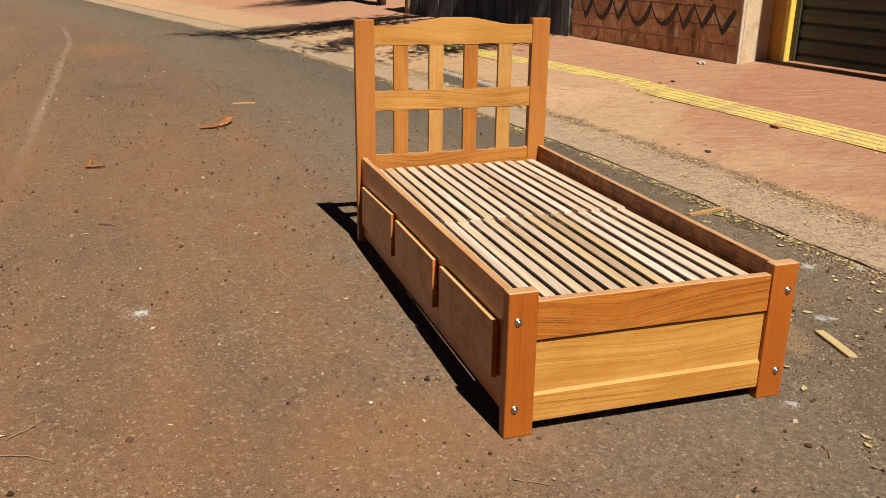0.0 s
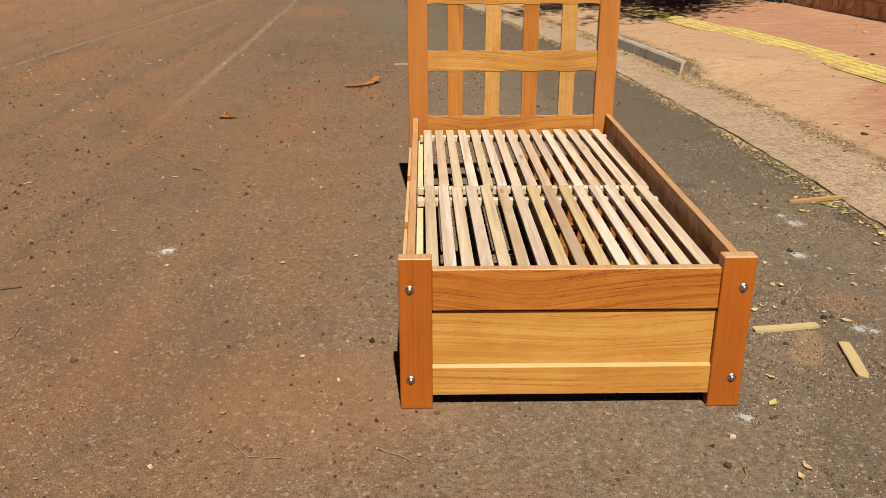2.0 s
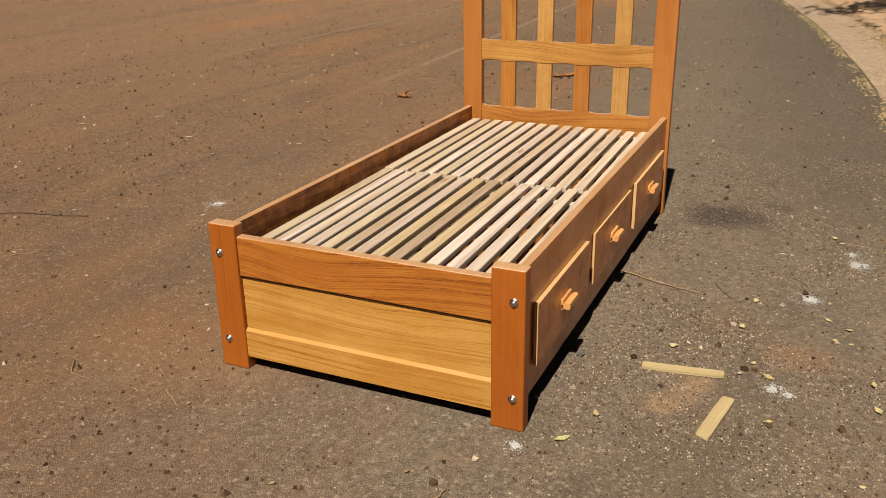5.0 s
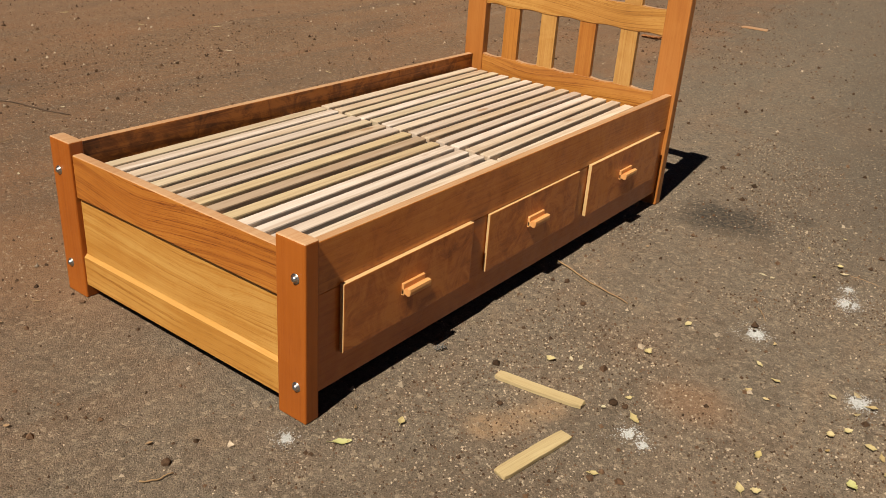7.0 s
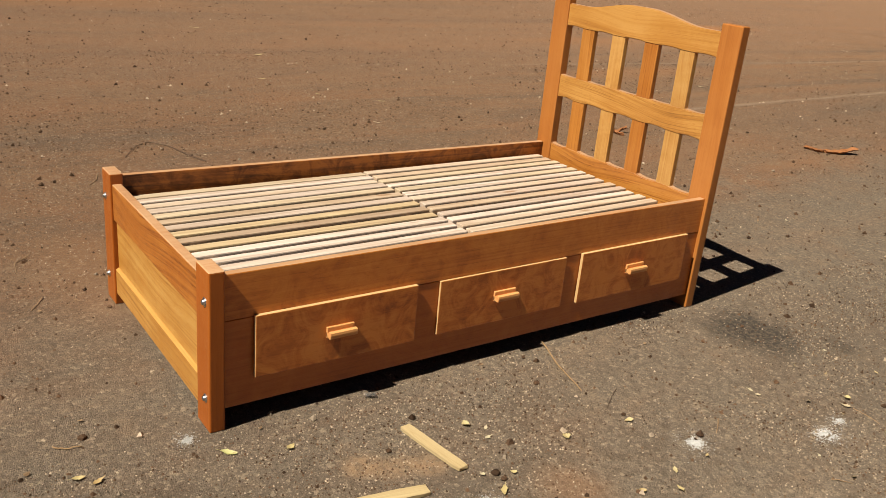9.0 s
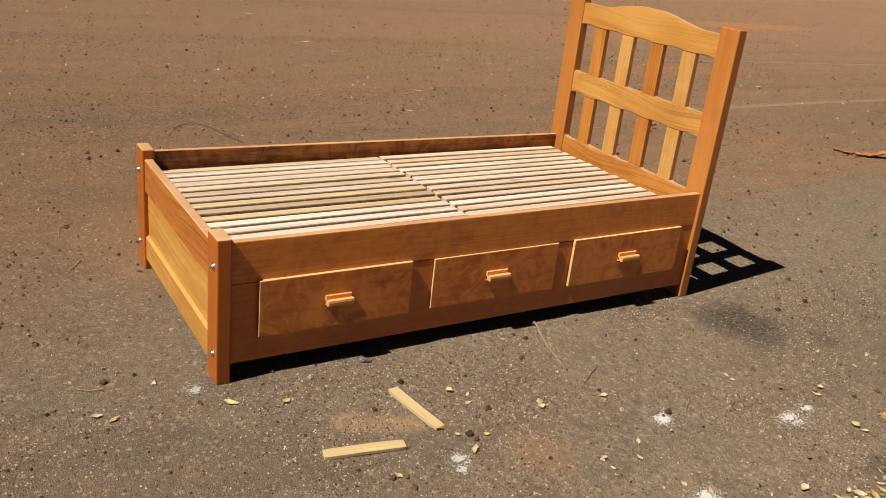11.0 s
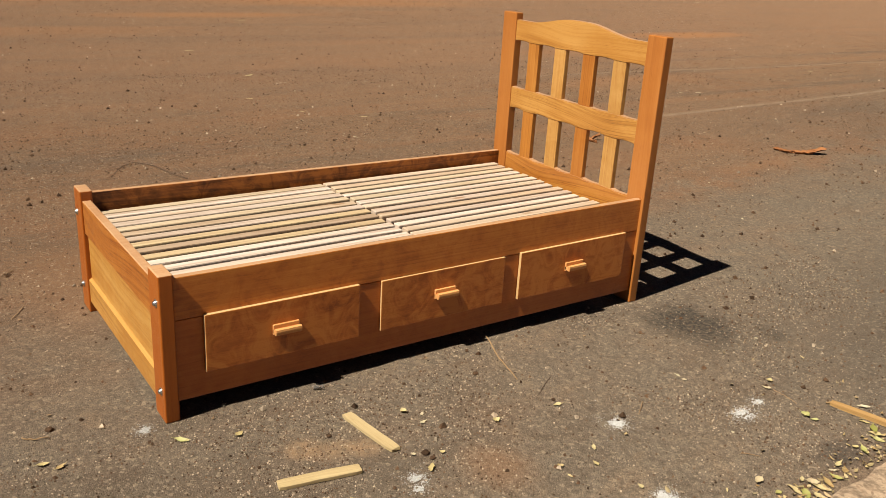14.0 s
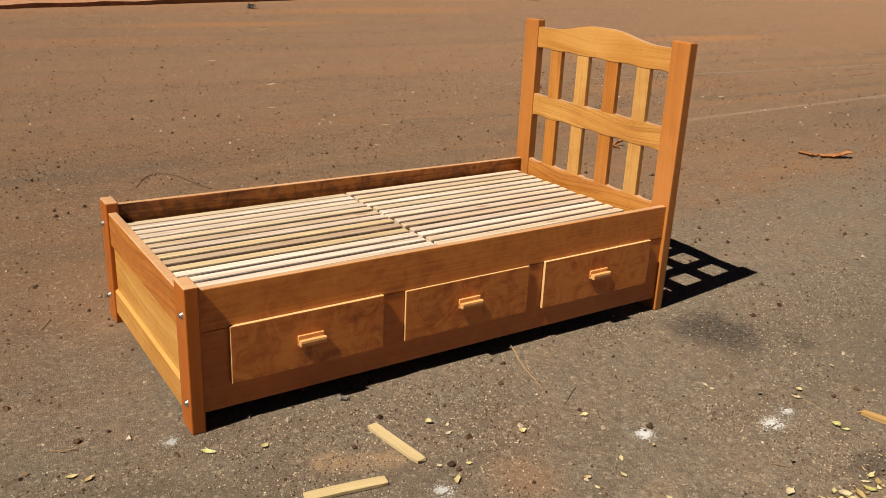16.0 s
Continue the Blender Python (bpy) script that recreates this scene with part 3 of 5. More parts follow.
def old_wall(name, a, b):
    """Porous blocks with remnants of plaster, mould and splashed red earth."""
    m, nt, N, L, bs = mat_base(name)
    v = N.new("ShaderNodeNewGeometry").outputs["Position"]
    n1 = noise_tex(nt, v, 18.0, 6.0, 0.7)
    n2 = noise_tex(nt, v, 2.6, 6.0, 0.68, 1.4)
    drip = N.new("ShaderNodeVectorMath")
    drip.operation = "MULTIPLY"
    drip.inputs[1].default_value = (5.0, 5.0, 1.3)
    L.new(v, drip.inputs[0])
    n3 = noise_tex(nt, drip.outputs[0], 1.0, 5.0, 0.7, 0.6)
    col = ramp(nt, n1, [(0.3, a), (0.7, b)])
    col = blend(nt, fade(nt, n2, 0.52, 0.60, 0.0, 0.8), col, (0.80, 0.60, 0.43))
    col = blend(nt, fade(nt, n3, 0.55, 0.66, 0.0, 0.75), col, (0.09, 0.045, 0.03))
    col = blend(nt, fade(nt, n2, 0.40, 0.28, 0.0, 0.6), col, (0.19, 0.085, 0.05))
    oi = N.new("ShaderNodeObjectInfo")
    hs = N.new("ShaderNodeHueSaturation")
    L.new(math_node(nt, "MULTIPLY_ADD", oi.outputs["Random"], 0.22, 0.89), hs.inputs["Value"])
    L.new(col, hs.inputs["Color"])
    L.new(hs.outputs[0], bs.inputs["Base Color"])
    bs.inputs["Roughness"].default_value = 0.9
    bump(nt, bs, math_node(nt, "ADD", n1, n2), 0.8, 0.012)
    return m


m_block = old_wall("pink_block", (0.48, 0.235, 0.115), (0.74, 0.44, 0.25))
m_mortar = rough_mat("mortar", (0.26, 0.135, 0.075), (0.60, 0.37, 0.22), 11.0, bumpy=0.8, dist=0.01)
m_graffiti = rough_mat("dark_spray_paint", (0.03, 0.028, 0.03), (0.085, 0.07, 0.068), 30.0, 0.6, stain=(0.17, 0.1, 0.075))
m_plaster = rough_mat("beige_plaster", (0.42, 0.31, 0.2), (0.56, 0.44, 0.3), 22.0, stain=(0.36, 0.22, 0.13))
m_white_edge = rough_mat("peeling_white_paint", (0.4, 0.3, 0.23), (0.58, 0.47, 0.38), 30.0, stain=(0.42, 0.2, 0.12))
m_yellow_wall = rough_mat("ochre_paint", (0.47, 0.22, 0.04), (0.60, 0.31, 0.06), 18.0, stain=(0.36, 0.16, 0.04))
m_yellow = rough_mat("yellow_paint", (0.62, 0.42, 0.05), (0.75, 0.55, 0.1), 24.0, 0.6, stain=(0.5, 0.32, 0.08))
m_tactile = rough_mat("yellow_tactile_tile", (0.36, 0.27, 0.065), (0.55, 0.43, 0.15), 40.0, 0.75, stain=(0.40, 0.26, 0.13), vary=0.3)
m_shutter = rough_mat("dark_green_shutter", (0.036, 0.042, 0.028), (0.062, 0.07, 0.048), 20.0, 0.55, stain=(0.07, 0.055, 0.04), bumpy=0.1)
m_plank = rough_mat("weathered_dark_board", (0.035, 0.042, 0.048), (0.11, 0.115, 0.115), 14.0, 0.8, stain=(0.20, 0.19, 0.17), axis_scale=(6, 6, 0.5), vary=0.4)
m_brown = rough_mat("rough_brown_post", (0.14, 0.07, 0.03), (0.28, 0.16, 0.07), 30.0, 0.85)
m_earth = rough_mat("red_earth", (0.19, 0.085, 0.04), (0.34, 0.165, 0.085), 9.0, 0.95, stain=(0.14, 0.07, 0.04), bumpy=0.7, dist=0.02)
m_farwall = rough_mat("red_brown_wall", (0.30, 0.115, 0.06), (0.46, 0.20, 0.11), 9.0, 0.9, stain=(0.25, 0.1, 0.06))
m_pebble = rough_mat("pebble", (0.045, 0.026, 0.016), (0.125, 0.072, 0.041), 90.0, 0.95, vary=1.2)
m_pebble.node_tree.nodes["Principled BSDF"].inputs["Specular IOR Level"].default_value = 0.15
m_grit = rough_mat("pale_grit", (0.23, 0.172, 0.118), (0.42, 0.335, 0.245), 90.0, 0.9, vary=0.8)
m_film = rough_mat("clear_plastic_film", (0.75, 0.74, 0.72), (0.9, 0.89, 0.88), 60.0, 0.12)
m_film.node_tree.nodes["Principled BSDF"].inputs["Transmission Weight"].default_value = 0.93
m_spill = rough_mat("white_plaster_dust", (0.27, 0.262, 0.25), (0.43, 0.425, 0.415), 140.0, 0.95, vary=0.5)
m_dark = rough_mat("dark_debris_and_shade", (0.012, 0.01, 0.008), (0.05, 0.04, 0.03), 40.0, 0.8)
m_bark_tree = rough_mat("tree_bark", (0.05, 0.035, 0.022), (0.15, 0.105, 0.07), 26.0, 0.95, axis_scale=(1, 1, 0.3), bumpy=0.9, dist=0.02)
m_crown = rough_mat("tree_foliage", (0.035, 0.06, 0.015), (0.075, 0.12, 0.03), 12.0, 0.6, vary=0.6)
m_twig = rough_mat("dry_twig", (0.17, 0.1, 0.05), (0.3, 0.19, 0.1), 60.0, 0.85, vary=0.4)
m_straw = rough_mat("dry_straw", (0.21, 0.125, 0.055), (0.33, 0.21, 0.10), 60.0, 0.8)
m_darktwig = rough_mat("dark_twig", (0.05, 0.03, 0.018), (0.12, 0.07, 0.04), 60.0, 0.85)


def leaf_mat(name, a, b, c):
    m, nt, N, L, bs = mat_base(name)
    oi = N.new("ShaderNodeObjectInfo")
    geo = N.new("ShaderNodeNewGeometry")
    k = math_node(nt, "FRACT", math_node(nt, "ADD", oi.outputs["Random"], geo.outputs["Random Per Island"]))
    col = ramp(nt, k, [(0.0, a), (0.5, b), (1.0, c)])
    n = noise_tex(nt, coords(nt, (120, 120, 120)), 1.0, 4.0, 0.6)
    col = blend(nt, fade(nt, n, 0.52, 0.72, 0.0, 0.6), col, (0.22, 0.11, 0.03))
    L.new(col, bs.inputs["Base Color"])
    bs.inputs["Roughness"].default_value = 0.6
    return m


m_leaf = leaf_mat("yellow_leaf", (0.36, 0.28, 0.11), (0.40, 0.33, 0.17), (0.30, 0.195, 0.075))
m_leaf_pale = leaf_mat("pale_leaf", (0.42, 0.36, 0.235), (0.48, 0.41, 0.285), (0.37, 0.29, 0.17))
m_leaf_green = leaf_mat("green_leaf", (0.22, 0.22, 0.05), (0.36, 0.345, 0.14), (0.28, 0.26, 0.08))
m_litter = leaf_mat("leaf_litter", (0.24, 0.14, 0.05), (0.50, 0.40, 0.2), (0.10, 0.06, 0.028))


# ---- building helpers ----
def link_mesh(name, bm, material, smooth=False):
    me = bpy.data.meshes.new(name)
    bm.to_mesh(me)
    bm.free()
    me.materials.append(material)
    if smooth:
        for p in me.polygons:
            p.use_smooth = True
    return me


def pale_edges(ob, axis, material):
    """Gives the faces that do not look along an axis the material of sawn edges."""
    ob.data.materials.append(material)
    for p in ob.data.polygons:
        if abs(p.normal[axis]) < 0.5:
            p.material_index = 1
    return ob


def top_edge(ob, material):
    """Gives the faces that look up another material."""
    ob.data.materials.append(material)
    for p in ob.data.polygons:
        if p.normal.z > 0.35:
            p.material_index = 1
    return ob


def part(name, bm, material, parent=None, label="", smooth=False):
    """Links a bmesh as one mesh object, under a thing or a part where one is given."""
    ob = new(name, link_mesh(name, bm, material, smooth))
    if parent:
        ob.parent = parent
    return tagged(ob, label)


def thing(name, label, category, group="", at=(0, 0, 0), turn=0.0):
    ob = new(name)
    ob.empty_display_size = 0.1
    ob.matrix_world = Matrix.Translation(at) @ pose(0, 0, 0, 0, 0, turn)
    return tagged(ob, label, category, group)


def add_box(bm, x0, x1, y0, y1, z0, z1, bevel=0.003, seg=2, warp=0.0):
    vs = [bm.verts.new((x, y, z)) for x in (x0, x1) for y in (y0, y1) for z in (z0, z1)]
    fs = [bm.faces.new([vs[i] for i in f]) for f in ((0, 1, 3, 2), (4, 6, 7, 5), (0, 4, 5, 1), (2, 3, 7, 6), (0, 2, 6, 4), (1, 5, 7, 3))]
    if warp:
        for v in vs:
            v.co += Vector([random.uniform(-warp, warp) for _ in range(3)])
    if bevel:
        es = list({e for f in fs for e in f.edges})
        bmesh.ops.bevel(bm, geom=es, offset=bevel, segments=seg, affect="EDGES", profile=0.6)
    return bm


def box(x0, x1, y0, y1, z0, z1, bevel=0.003, seg=2, warp=0.0):
    return add_box(bmesh.new(), x0, x1, y0, y1, z0, z1, bevel, seg, warp)


def prism(profile, y0, y1, bevel=0.0):
    """A profile of (x, z) pairs drawn out along y."""
    bm = bmesh.new()
    a = [bm.verts.new((x, y0, z)) for x, z in profile]
    b = [bm.verts.new((x, y1, z)) for x, z in profile]
    n = len(a)
    bm.faces.new(a)
    bm.faces.new(b[::-1])
    for i in range(n):
        bm.faces.new((a[i], b[i], b[(i + 1) % n], a[(i + 1) % n]))
    bmesh.ops.recalc_face_normals(bm, faces=bm.faces)
    if bevel:
        es = [e for e in bm.edges if abs(e.verts[0].co.y - e.verts[1].co.y) < 1e-6]
        bmesh.ops.bevel(bm, geom=es, offset=bevel, segments=2, affect="EDGES")
    return bm


def tube(points, r0, r1=None, sides=6):
    """A tapering tube along points."""
    r1 = r0 if r1 is None else r1
    bm = bmesh.new()
    pts = [Vector(p) for p in points]
    rings = []
    for i, p in enumerate(pts):
        d = (pts[min(i + 1, len(pts) - 1)] - pts[max(i - 1, 0)]).normalized()
        q = d.to_track_quat("Z", "Y")
        r = r0 + (r1 - r0) * i / (len(pts) - 1)
        rings.append([bm.verts.new(p + q @ Vector((r * math.cos(2 * math.pi * k / sides), r * math.sin(2 * math.pi * k / sides), 0))) for k in range(sides)])
    for a, b in zip(rings, rings[1:]):
        for k in range(sides):
            bm.faces.new((a[k], a[(k + 1) % sides], b[(k + 1) % sides], b[k]))
    bm.faces.new(rings[0][::-1])
    bm.faces.new(rings[-1])
    return bm


# ---- lie of the land ----
def edge_x(y):
    """Where the asphalt meets the gutter."""
    if y < 0:
        return 2.27 - 0.03 * y
    if y > 16:
        return 2.27 - 0.03 * 16 - 0.0076 * 256 - 0.27 * (y - 16)
    return 2.27 - 0.03 * y - 0.0076 * y * y - 0.03 * math.exp(-((y - 1.6) / 0.5) ** 2)


def smooth(a, b, v):
    t = min(max((v - a) / (b - a), 0.0), 1.0)
    return t * t * (3 - 2 * t)


KERB0, KERB1 = 5.66, 7.5


def pave_z(u, y):
    """Height of the gutter and pavement, u metres past the asphalt's edge."""
    z = -0.004 + 0.004 * smooth(0.0, 0.45, u)
    if u > 0.52:
        z += 0.105 * (u - 0.50)
        kerbed = smooth(KERB0 - 0.5, KERB0, y) * (1 - smooth(KERB1, KERB1 + 0.5, y))
        z += 0.122 * kerbed * smooth(0.50, 0.54, u) * (1 - smooth(0.7, 2.2, u))
    return z


def road_z(x, y):
    u = x - edge_x(y)
    return -0.017 * smooth(-0.6, 0.0, u)


# ---- road, gutter, pavement, ground ----
def steps(*runs):
    out = []
    for a, b, n in runs:
        out += [a + (b - a) * i / n for i in range(n)]
    return out + [runs[-1][1]]


YS = steps((-40, -4, 12), (-4, 12, 64), (12, 30, 36), (30, 90, 20))


def sheet(name, rows, material, label, attr=None):
    me = bpy.data.meshes.new(name)
    nx = len(rows[0])
    verts = [p for r in rows for p in r]
    faces = [(j * nx + i, j * nx + i + 1, (j + 1) * nx + i + 1, (j + 1) * nx + i) for j in range(len(rows) - 1) for i in range(nx - 1)]
    me.from_pydata(verts, [], faces)
    if attr:
        a = me.attributes.new("strip", "FLOAT", "POINT")
        a.data.foreach_set("value", [v for r in attr for v in r])
    for p in me.polygons:
        p.use_smooth = True
    me.materials.append(material)
    return tagged(new(name, me), label, kind="structure")


US = steps((-60, -8, 8), (-8, -0.8, 10), (-0.8, 0.03, 8))
sheet("road", [[(edge_x(y) + u, y, road_z(edge_x(y) + u, y)) for u in US] for y in YS], m_road, "brown dusty worn asphalt road with fine gravel and stains")
PU = [0.0, 0.004] + steps((0.02, 0.06, 2), (0.06, 0.50, 6), (0.50, 0.58, 3), (0.58, 3.3, 22), (3.3, 12.0, 6))


def pave_point(u, y):
    rag = 0.014 * noise.noise(Vector((0.0, y * 2.6, 3.0))) + 0.010 * noise.noise(Vector((5.0, y * 9.0, 0.0))) + 0.005 * noise.noise(Vector((9.0, y * 31.0, 0.0)))
    x = edge_x(y) + u + (rag if u < 0.05 else 0.0)
    z = pave_z(u, y) + 0.006 * noise.noise(Vector((x * 2.2, y * 2.2, 0.0)))
    if u < 0.001:
        # the broken face of the lip
        x, z = x + 0.004, -0.08
    elif u < 0.01:
        z -= 0.004 + 0.010 * abs(noise.noise(Vector((2.0, y * 4.0, 7.0))))
    return (x, y, z)


PY = steps((-40, -4, 12), (-4, -0.5, 30), (-0.5, 8, 360), (8, 12, 60), (12, 30, 60), (30, 90, 20))
pavement = sheet("pavement", [[pave_point(u, y) for u in PU] for y in PY], m_pave, "sunlit worn red concrete pavement with a dusty grey gutter",
      [[u for u in PU] for y in PY])
# the broken lip over the asphalt stays sharp
for i, p in enumerate(pavement.data.polygons):
    if i % (len(PU) - 1) < 2:
        p.use_smooth = False
far = bmesh.new()
bmesh.ops.create_grid(far, x_segments=24, y_segments=24, size=900)
for v in far.verts:
    v.co.z = -0.3
tagged(part("ground", far, m_earth, label="flat red earth reaching to the horizon"), kind="structure")


# ---- the bed ----
bed = thing("single_bed", "varnished orange-brown wooden single bed with drawers standing on asphalt", "bed")


def bolt_mesh():
    """A domed coach bolt head on a washer, axis along -y."""
    bm = bmesh.new()
    prof = [(0.0, 0.0105), (0.004, 0.0098), (0.0072, 0.0072), (0.0085, 0.0035), (0.0088, 0.0022), (0.0125, 0.002), (0.0128, 0.0), (0.0, 0.0)]
    n = 16
    rings = []
    for r, h in prof:
        rings.append([bm.verts.new((r * math.cos(2 * math.pi * k / n), -h, r * math.sin(2 * math.pi * k / n))) for k in range(n)] if r else [bm.verts.new((0, -h, 0))])
    for a, b in zip(rings, rings[1:]):
        for k in range(n):
            f = [a[k % len(a)], a[(k + 1) % len(a)], b[(k + 1) % len(b)], b[k % len(b)]]
            f = list(dict.fromkeys(f))
            bm.faces.new(f)
    bmesh.ops.recalc_face_normals(bm, faces=bm.faces)
    return link_mesh("bolt", bm, m_steel, True)


BOLT = bolt_mesh()
FX0, FX1 = 0.004, 0.975
PW = 0.092
for px, bx in ((FX0, 0.035), (FX1 - PW, 0.945)):
    post = part("foot_post", box(px, px + PW, 0.0, 0.043, 0.0, 0.462, 0.005, 3), m_post, bed, "smooth orange-varnished corner post")
    top_edge(post, m_top_edge)
    for bz in (0.372, 0.094):
        b = new("bolt", BOLT)
        b.parent = post
        b.location = (bx, 0.001, bz)
        tagged(b, "shiny zinc bolt head")
IX0, IX1 = FX0 + PW, FX1 - PW
top_edge(part("foot_top_board", box(IX0, IX1, 0.006, 0.036, 0.306, 0.428, 0.004, 3), m_foot_top, bed, "amber board with dark flowing grain"), m_top_edge)
part("foot_panel", box(IX0, IX1, 0.016, 0.030, 0.10, 0.300, 0.0015), m_foot_panel, bed, "honey-coloured panel with pale grain")
low = prism([(0.016, 0.136), (0.006, 0.128), (0.006, 0.043), (0.034, 0.043), (0.034, 0.100), (0.031, 0.136)], 0, 1)
for v in low.verts:
    v.co = Vector((IX0 + v.co.y * (IX1 - IX0), v.co.x, v.co.z))
bmesh.ops.recalc_face_normals(low, faces=low.faces)
top_edge(part("foot_bottom_board", low, m_foot_panel, bed, "honey-coloured board with a bevelled top edge"), m_bevel)

# sides: upper rail, lower apron, drawers
HY = 1.912
RAILS = ((0.954, 0.930, 1), (0.033, 0.057, -1))


def askew(ob):
    """The side without pulls is screwed on askew: it leans outwards and sinks towards the head."""
    for v in ob.data.vertices:
        t = v.co.y / HY
        v.co.x -= 0.007 + 0.013 * t
        v.co.z -= 0.013 * t
    return ob


for xo, xi, s in RAILS:
    a, b = min(xo, xi), max(xo, xi)
    rail = top_edge(part("side_rail", box(a, b, 0.046, HY, 0.311, 0.442, 0.003), m_rail, bed, "long varnished side rail, its inner face darkened for shade"), m_top_edge)
    # the faces towards the slats get the wood with shade in its colour
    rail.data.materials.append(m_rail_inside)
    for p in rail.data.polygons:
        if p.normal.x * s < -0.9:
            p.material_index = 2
    apron = part("side_apron", box(a + (0.001 if s > 0 else 0.002), b - (0.002 if s > 0 else 0.001), 0.046, HY, 0.052, 0.309, 0.002), m_apron, bed, "plain varnished apron below the rail")
    ledger = part("ledger", box(min(xi, xi - s * 0.022), max(xi, xi - s * 0.022), 0.05, HY - 0.01, 0.303, 0.333, 0.002), m_strip, bed, "pale raw strip that carries the slats")
    if s < 0:
        for ob in (rail, apron, ledger):
            askew(ob)
DRAWERS = ((0.129, 0.638), (0.722, 1.234), (1.304, 1.838))


def handle_bm(x, yc, zc):
    """A grooved wooden pull, drawn out along y."""
    pr = [(0.0, 0.006), (0.010, 0.006), (0.013, 0.011), (0.020, 0.013), (0.027, 0.011), (0.028, 0.004), (0.027, -0.006), (0.020, -0.010), (0.010, -0.007), (0.0, -0.010)]
    bm = prism([(x + px, zc + pz) for px, pz in pr], yc - 0.043, yc + 0.043, 0.0012)
    # back plate with a small upright lip
    add_box(bm, x - 0.001, x + 0.007, yc - 0.043, yc + 0.043, zc - 0.012, zc + 0.021, 0.001, 1)
    return bm


for (y0, y1), face, ztop in zip(DRAWERS, (0.968, 0.963, 0.967), (0.317, 0.312, 0.316)):
    fr = part("drawer", box(0.9545, face, y0, y1, 0.133, ztop, 0.0025, 2), m_drawer, bed, "varnished drawer front with pale sawn edges")
    pale_edges(fr, 0, m_sawn)
    part("handle", handle_bm(face, (y0 + y1) / 2 - 0.003, 0.222), m_edge, fr, "small pale orange wooden pull")
    bx = box(0.52, 0.927, y0 + 0.02, y0 + 0.034, 0.14, 0.27, 0.001, 1)
    add_box(bx, 0.52, 0.927, y1 - 0.034, y1 - 0.02, 0.14, 0.27, 0.001, 1)
    add_box(bx, 0.506, 0.52, y0 + 0.02, y1 - 0.02, 0.14, 0.27, 0.001, 1)
    add_box(bx, 0.52, 0.927, y0 + 0.034, y1 - 0.034, 0.142, 0.148, 0.0, 1)
    part("drawer_box", bx, m_box, fr, "open wooden drawer box")
for (y0, y1), near, away in zip(DRAWERS, (0.014, 0.009, 0.014), (0.010, 0.008, 0.0)):
    fr = part("drawer", box(0.0135, 0.0325, y0 - 0.008, y1, 0.130, 0.316, 0.0025, 2), m_drawer, bed, "varnished drawer front without a pull")
    for v in fr.data.vertices:
        v.co.z += near + (away - near) * (v.co.y - y0) / (y1 - y0)
    askew(fr)
    top_edge(fr, m_sawn)

# added boards under the slats, unseen, that keep sunlight from passing beneath
for yd in (0.672, 1.262):
    part("partition", box(0.510, 0.927, yd, yd + 0.015, 0.060, 0.305, 0.001, 1), m_box, bed, "unseen added board that blocks sunlight under the slats")

# headboard
HX0, HX1 = -0.008, 0.966
for px in (HX0, HX1 - PW):
    part("head_post", box(px, px + PW, HY, HY + 0.040, 0.0, 1.070, 0.005, 3), m_head_post, bed, "tall smooth orange-varnished headboard post")
GX0, GX1 = HX0 + PW, HX1 - PW


def curved_rail(z_low, z_high, y0, y1, n=48):
    """A rail whose top and bottom follow two curves."""
    bm = bmesh.new()
    cols = []
    for i in range(n + 1):
        t = i / n
        x = GX0 + (GX1 - GX0) * t
        cols.append([bm.verts.new((x, y, z)) for y, z in ((y0, z_low(t)), (y0, z_high(t)), (y1, z_high(t)), (y1, z_low(t)))])
    for a, b in zip(cols, cols[1:]):
        for k in range(4):
            bm.faces.new((a[k], a[(k + 1) % 4], b[(k + 1) % 4], b[k]))
    bm.faces.new(cols[0])
    bm.faces.new(cols[-1][::-1])
    bmesh.ops.recalc_face_normals(bm, faces=bm.faces)
    es = [e for e in bm.edges if not e.is_boundary and len(e.link_faces) == 2 and e.calc_face_angle(0) > 1.0 and abs(e.verts[0].co.x - e.verts[1].co.x) > 1e-6]
    bmesh.ops.bevel(bm, geom=es, offset=0.003, segments=2, affect="EDGES")
    return bm


SL = [0.177, 0.351, 0.527, 0.703]
SW = 0.071
GAPS = [(a, b) for a, b in zip([GX0] + [s + SW for s in SL], SL + [GX1])]


def scallop(t, depth):
    """A shallow arch over every opening."""
    x = GX0 + (GX1 - GX0) * t
    for a, b in GAPS:
        if a < x < b:
            return depth * math.sin(math.pi * (x - a) / (b - a)) ** 0.6
    return 0.0


def crest(t):
    return 1.040 + 0.036 * (smooth(0.12, 0.46, t) * (1 - smooth(0.56, 0.9, t)))


top_edge(part("headboard_top_rail", curved_rail(lambda t: 0.948 + scallop(t, 0.004), crest, HY + 0.006, HY + 0.034, 64), m_head_h, bed, "honey-coloured rail with a curved crest"), m_top_edge)
top_edge(part("headboard_middle_rail", curved_rail(lambda t: 0.643 + scallop(t, 0.005), lambda t: 0.742 - scallop(t, 0.003), HY + 0.006, HY + 0.034, 64), m_head_mid, bed, "honey-coloured rail with smoky dark grain"), m_top_edge)
top_edge(part("headboard_bottom_rail", curved_rail(lambda t: 0.325, lambda t: 0.438 - scallop(t, 0.006), HY + 0.006, HY + 0.034, 64), m_head_low, bed), m_top_edge)
for s in SL:
    for z0, z1 in ((0.432, 0.646), (0.738, 0.951)):
        red = s == SL[2]
        part("headboard_slat", box(s, s + SW, HY + 0.008, HY + 0.030, z0, z1, 0.003), m_head_red if red else m_head_orange if s == SL[0] else m_head_v, bed,
             "short reddish upright slat" if red else "short honey-coloured upright slat")

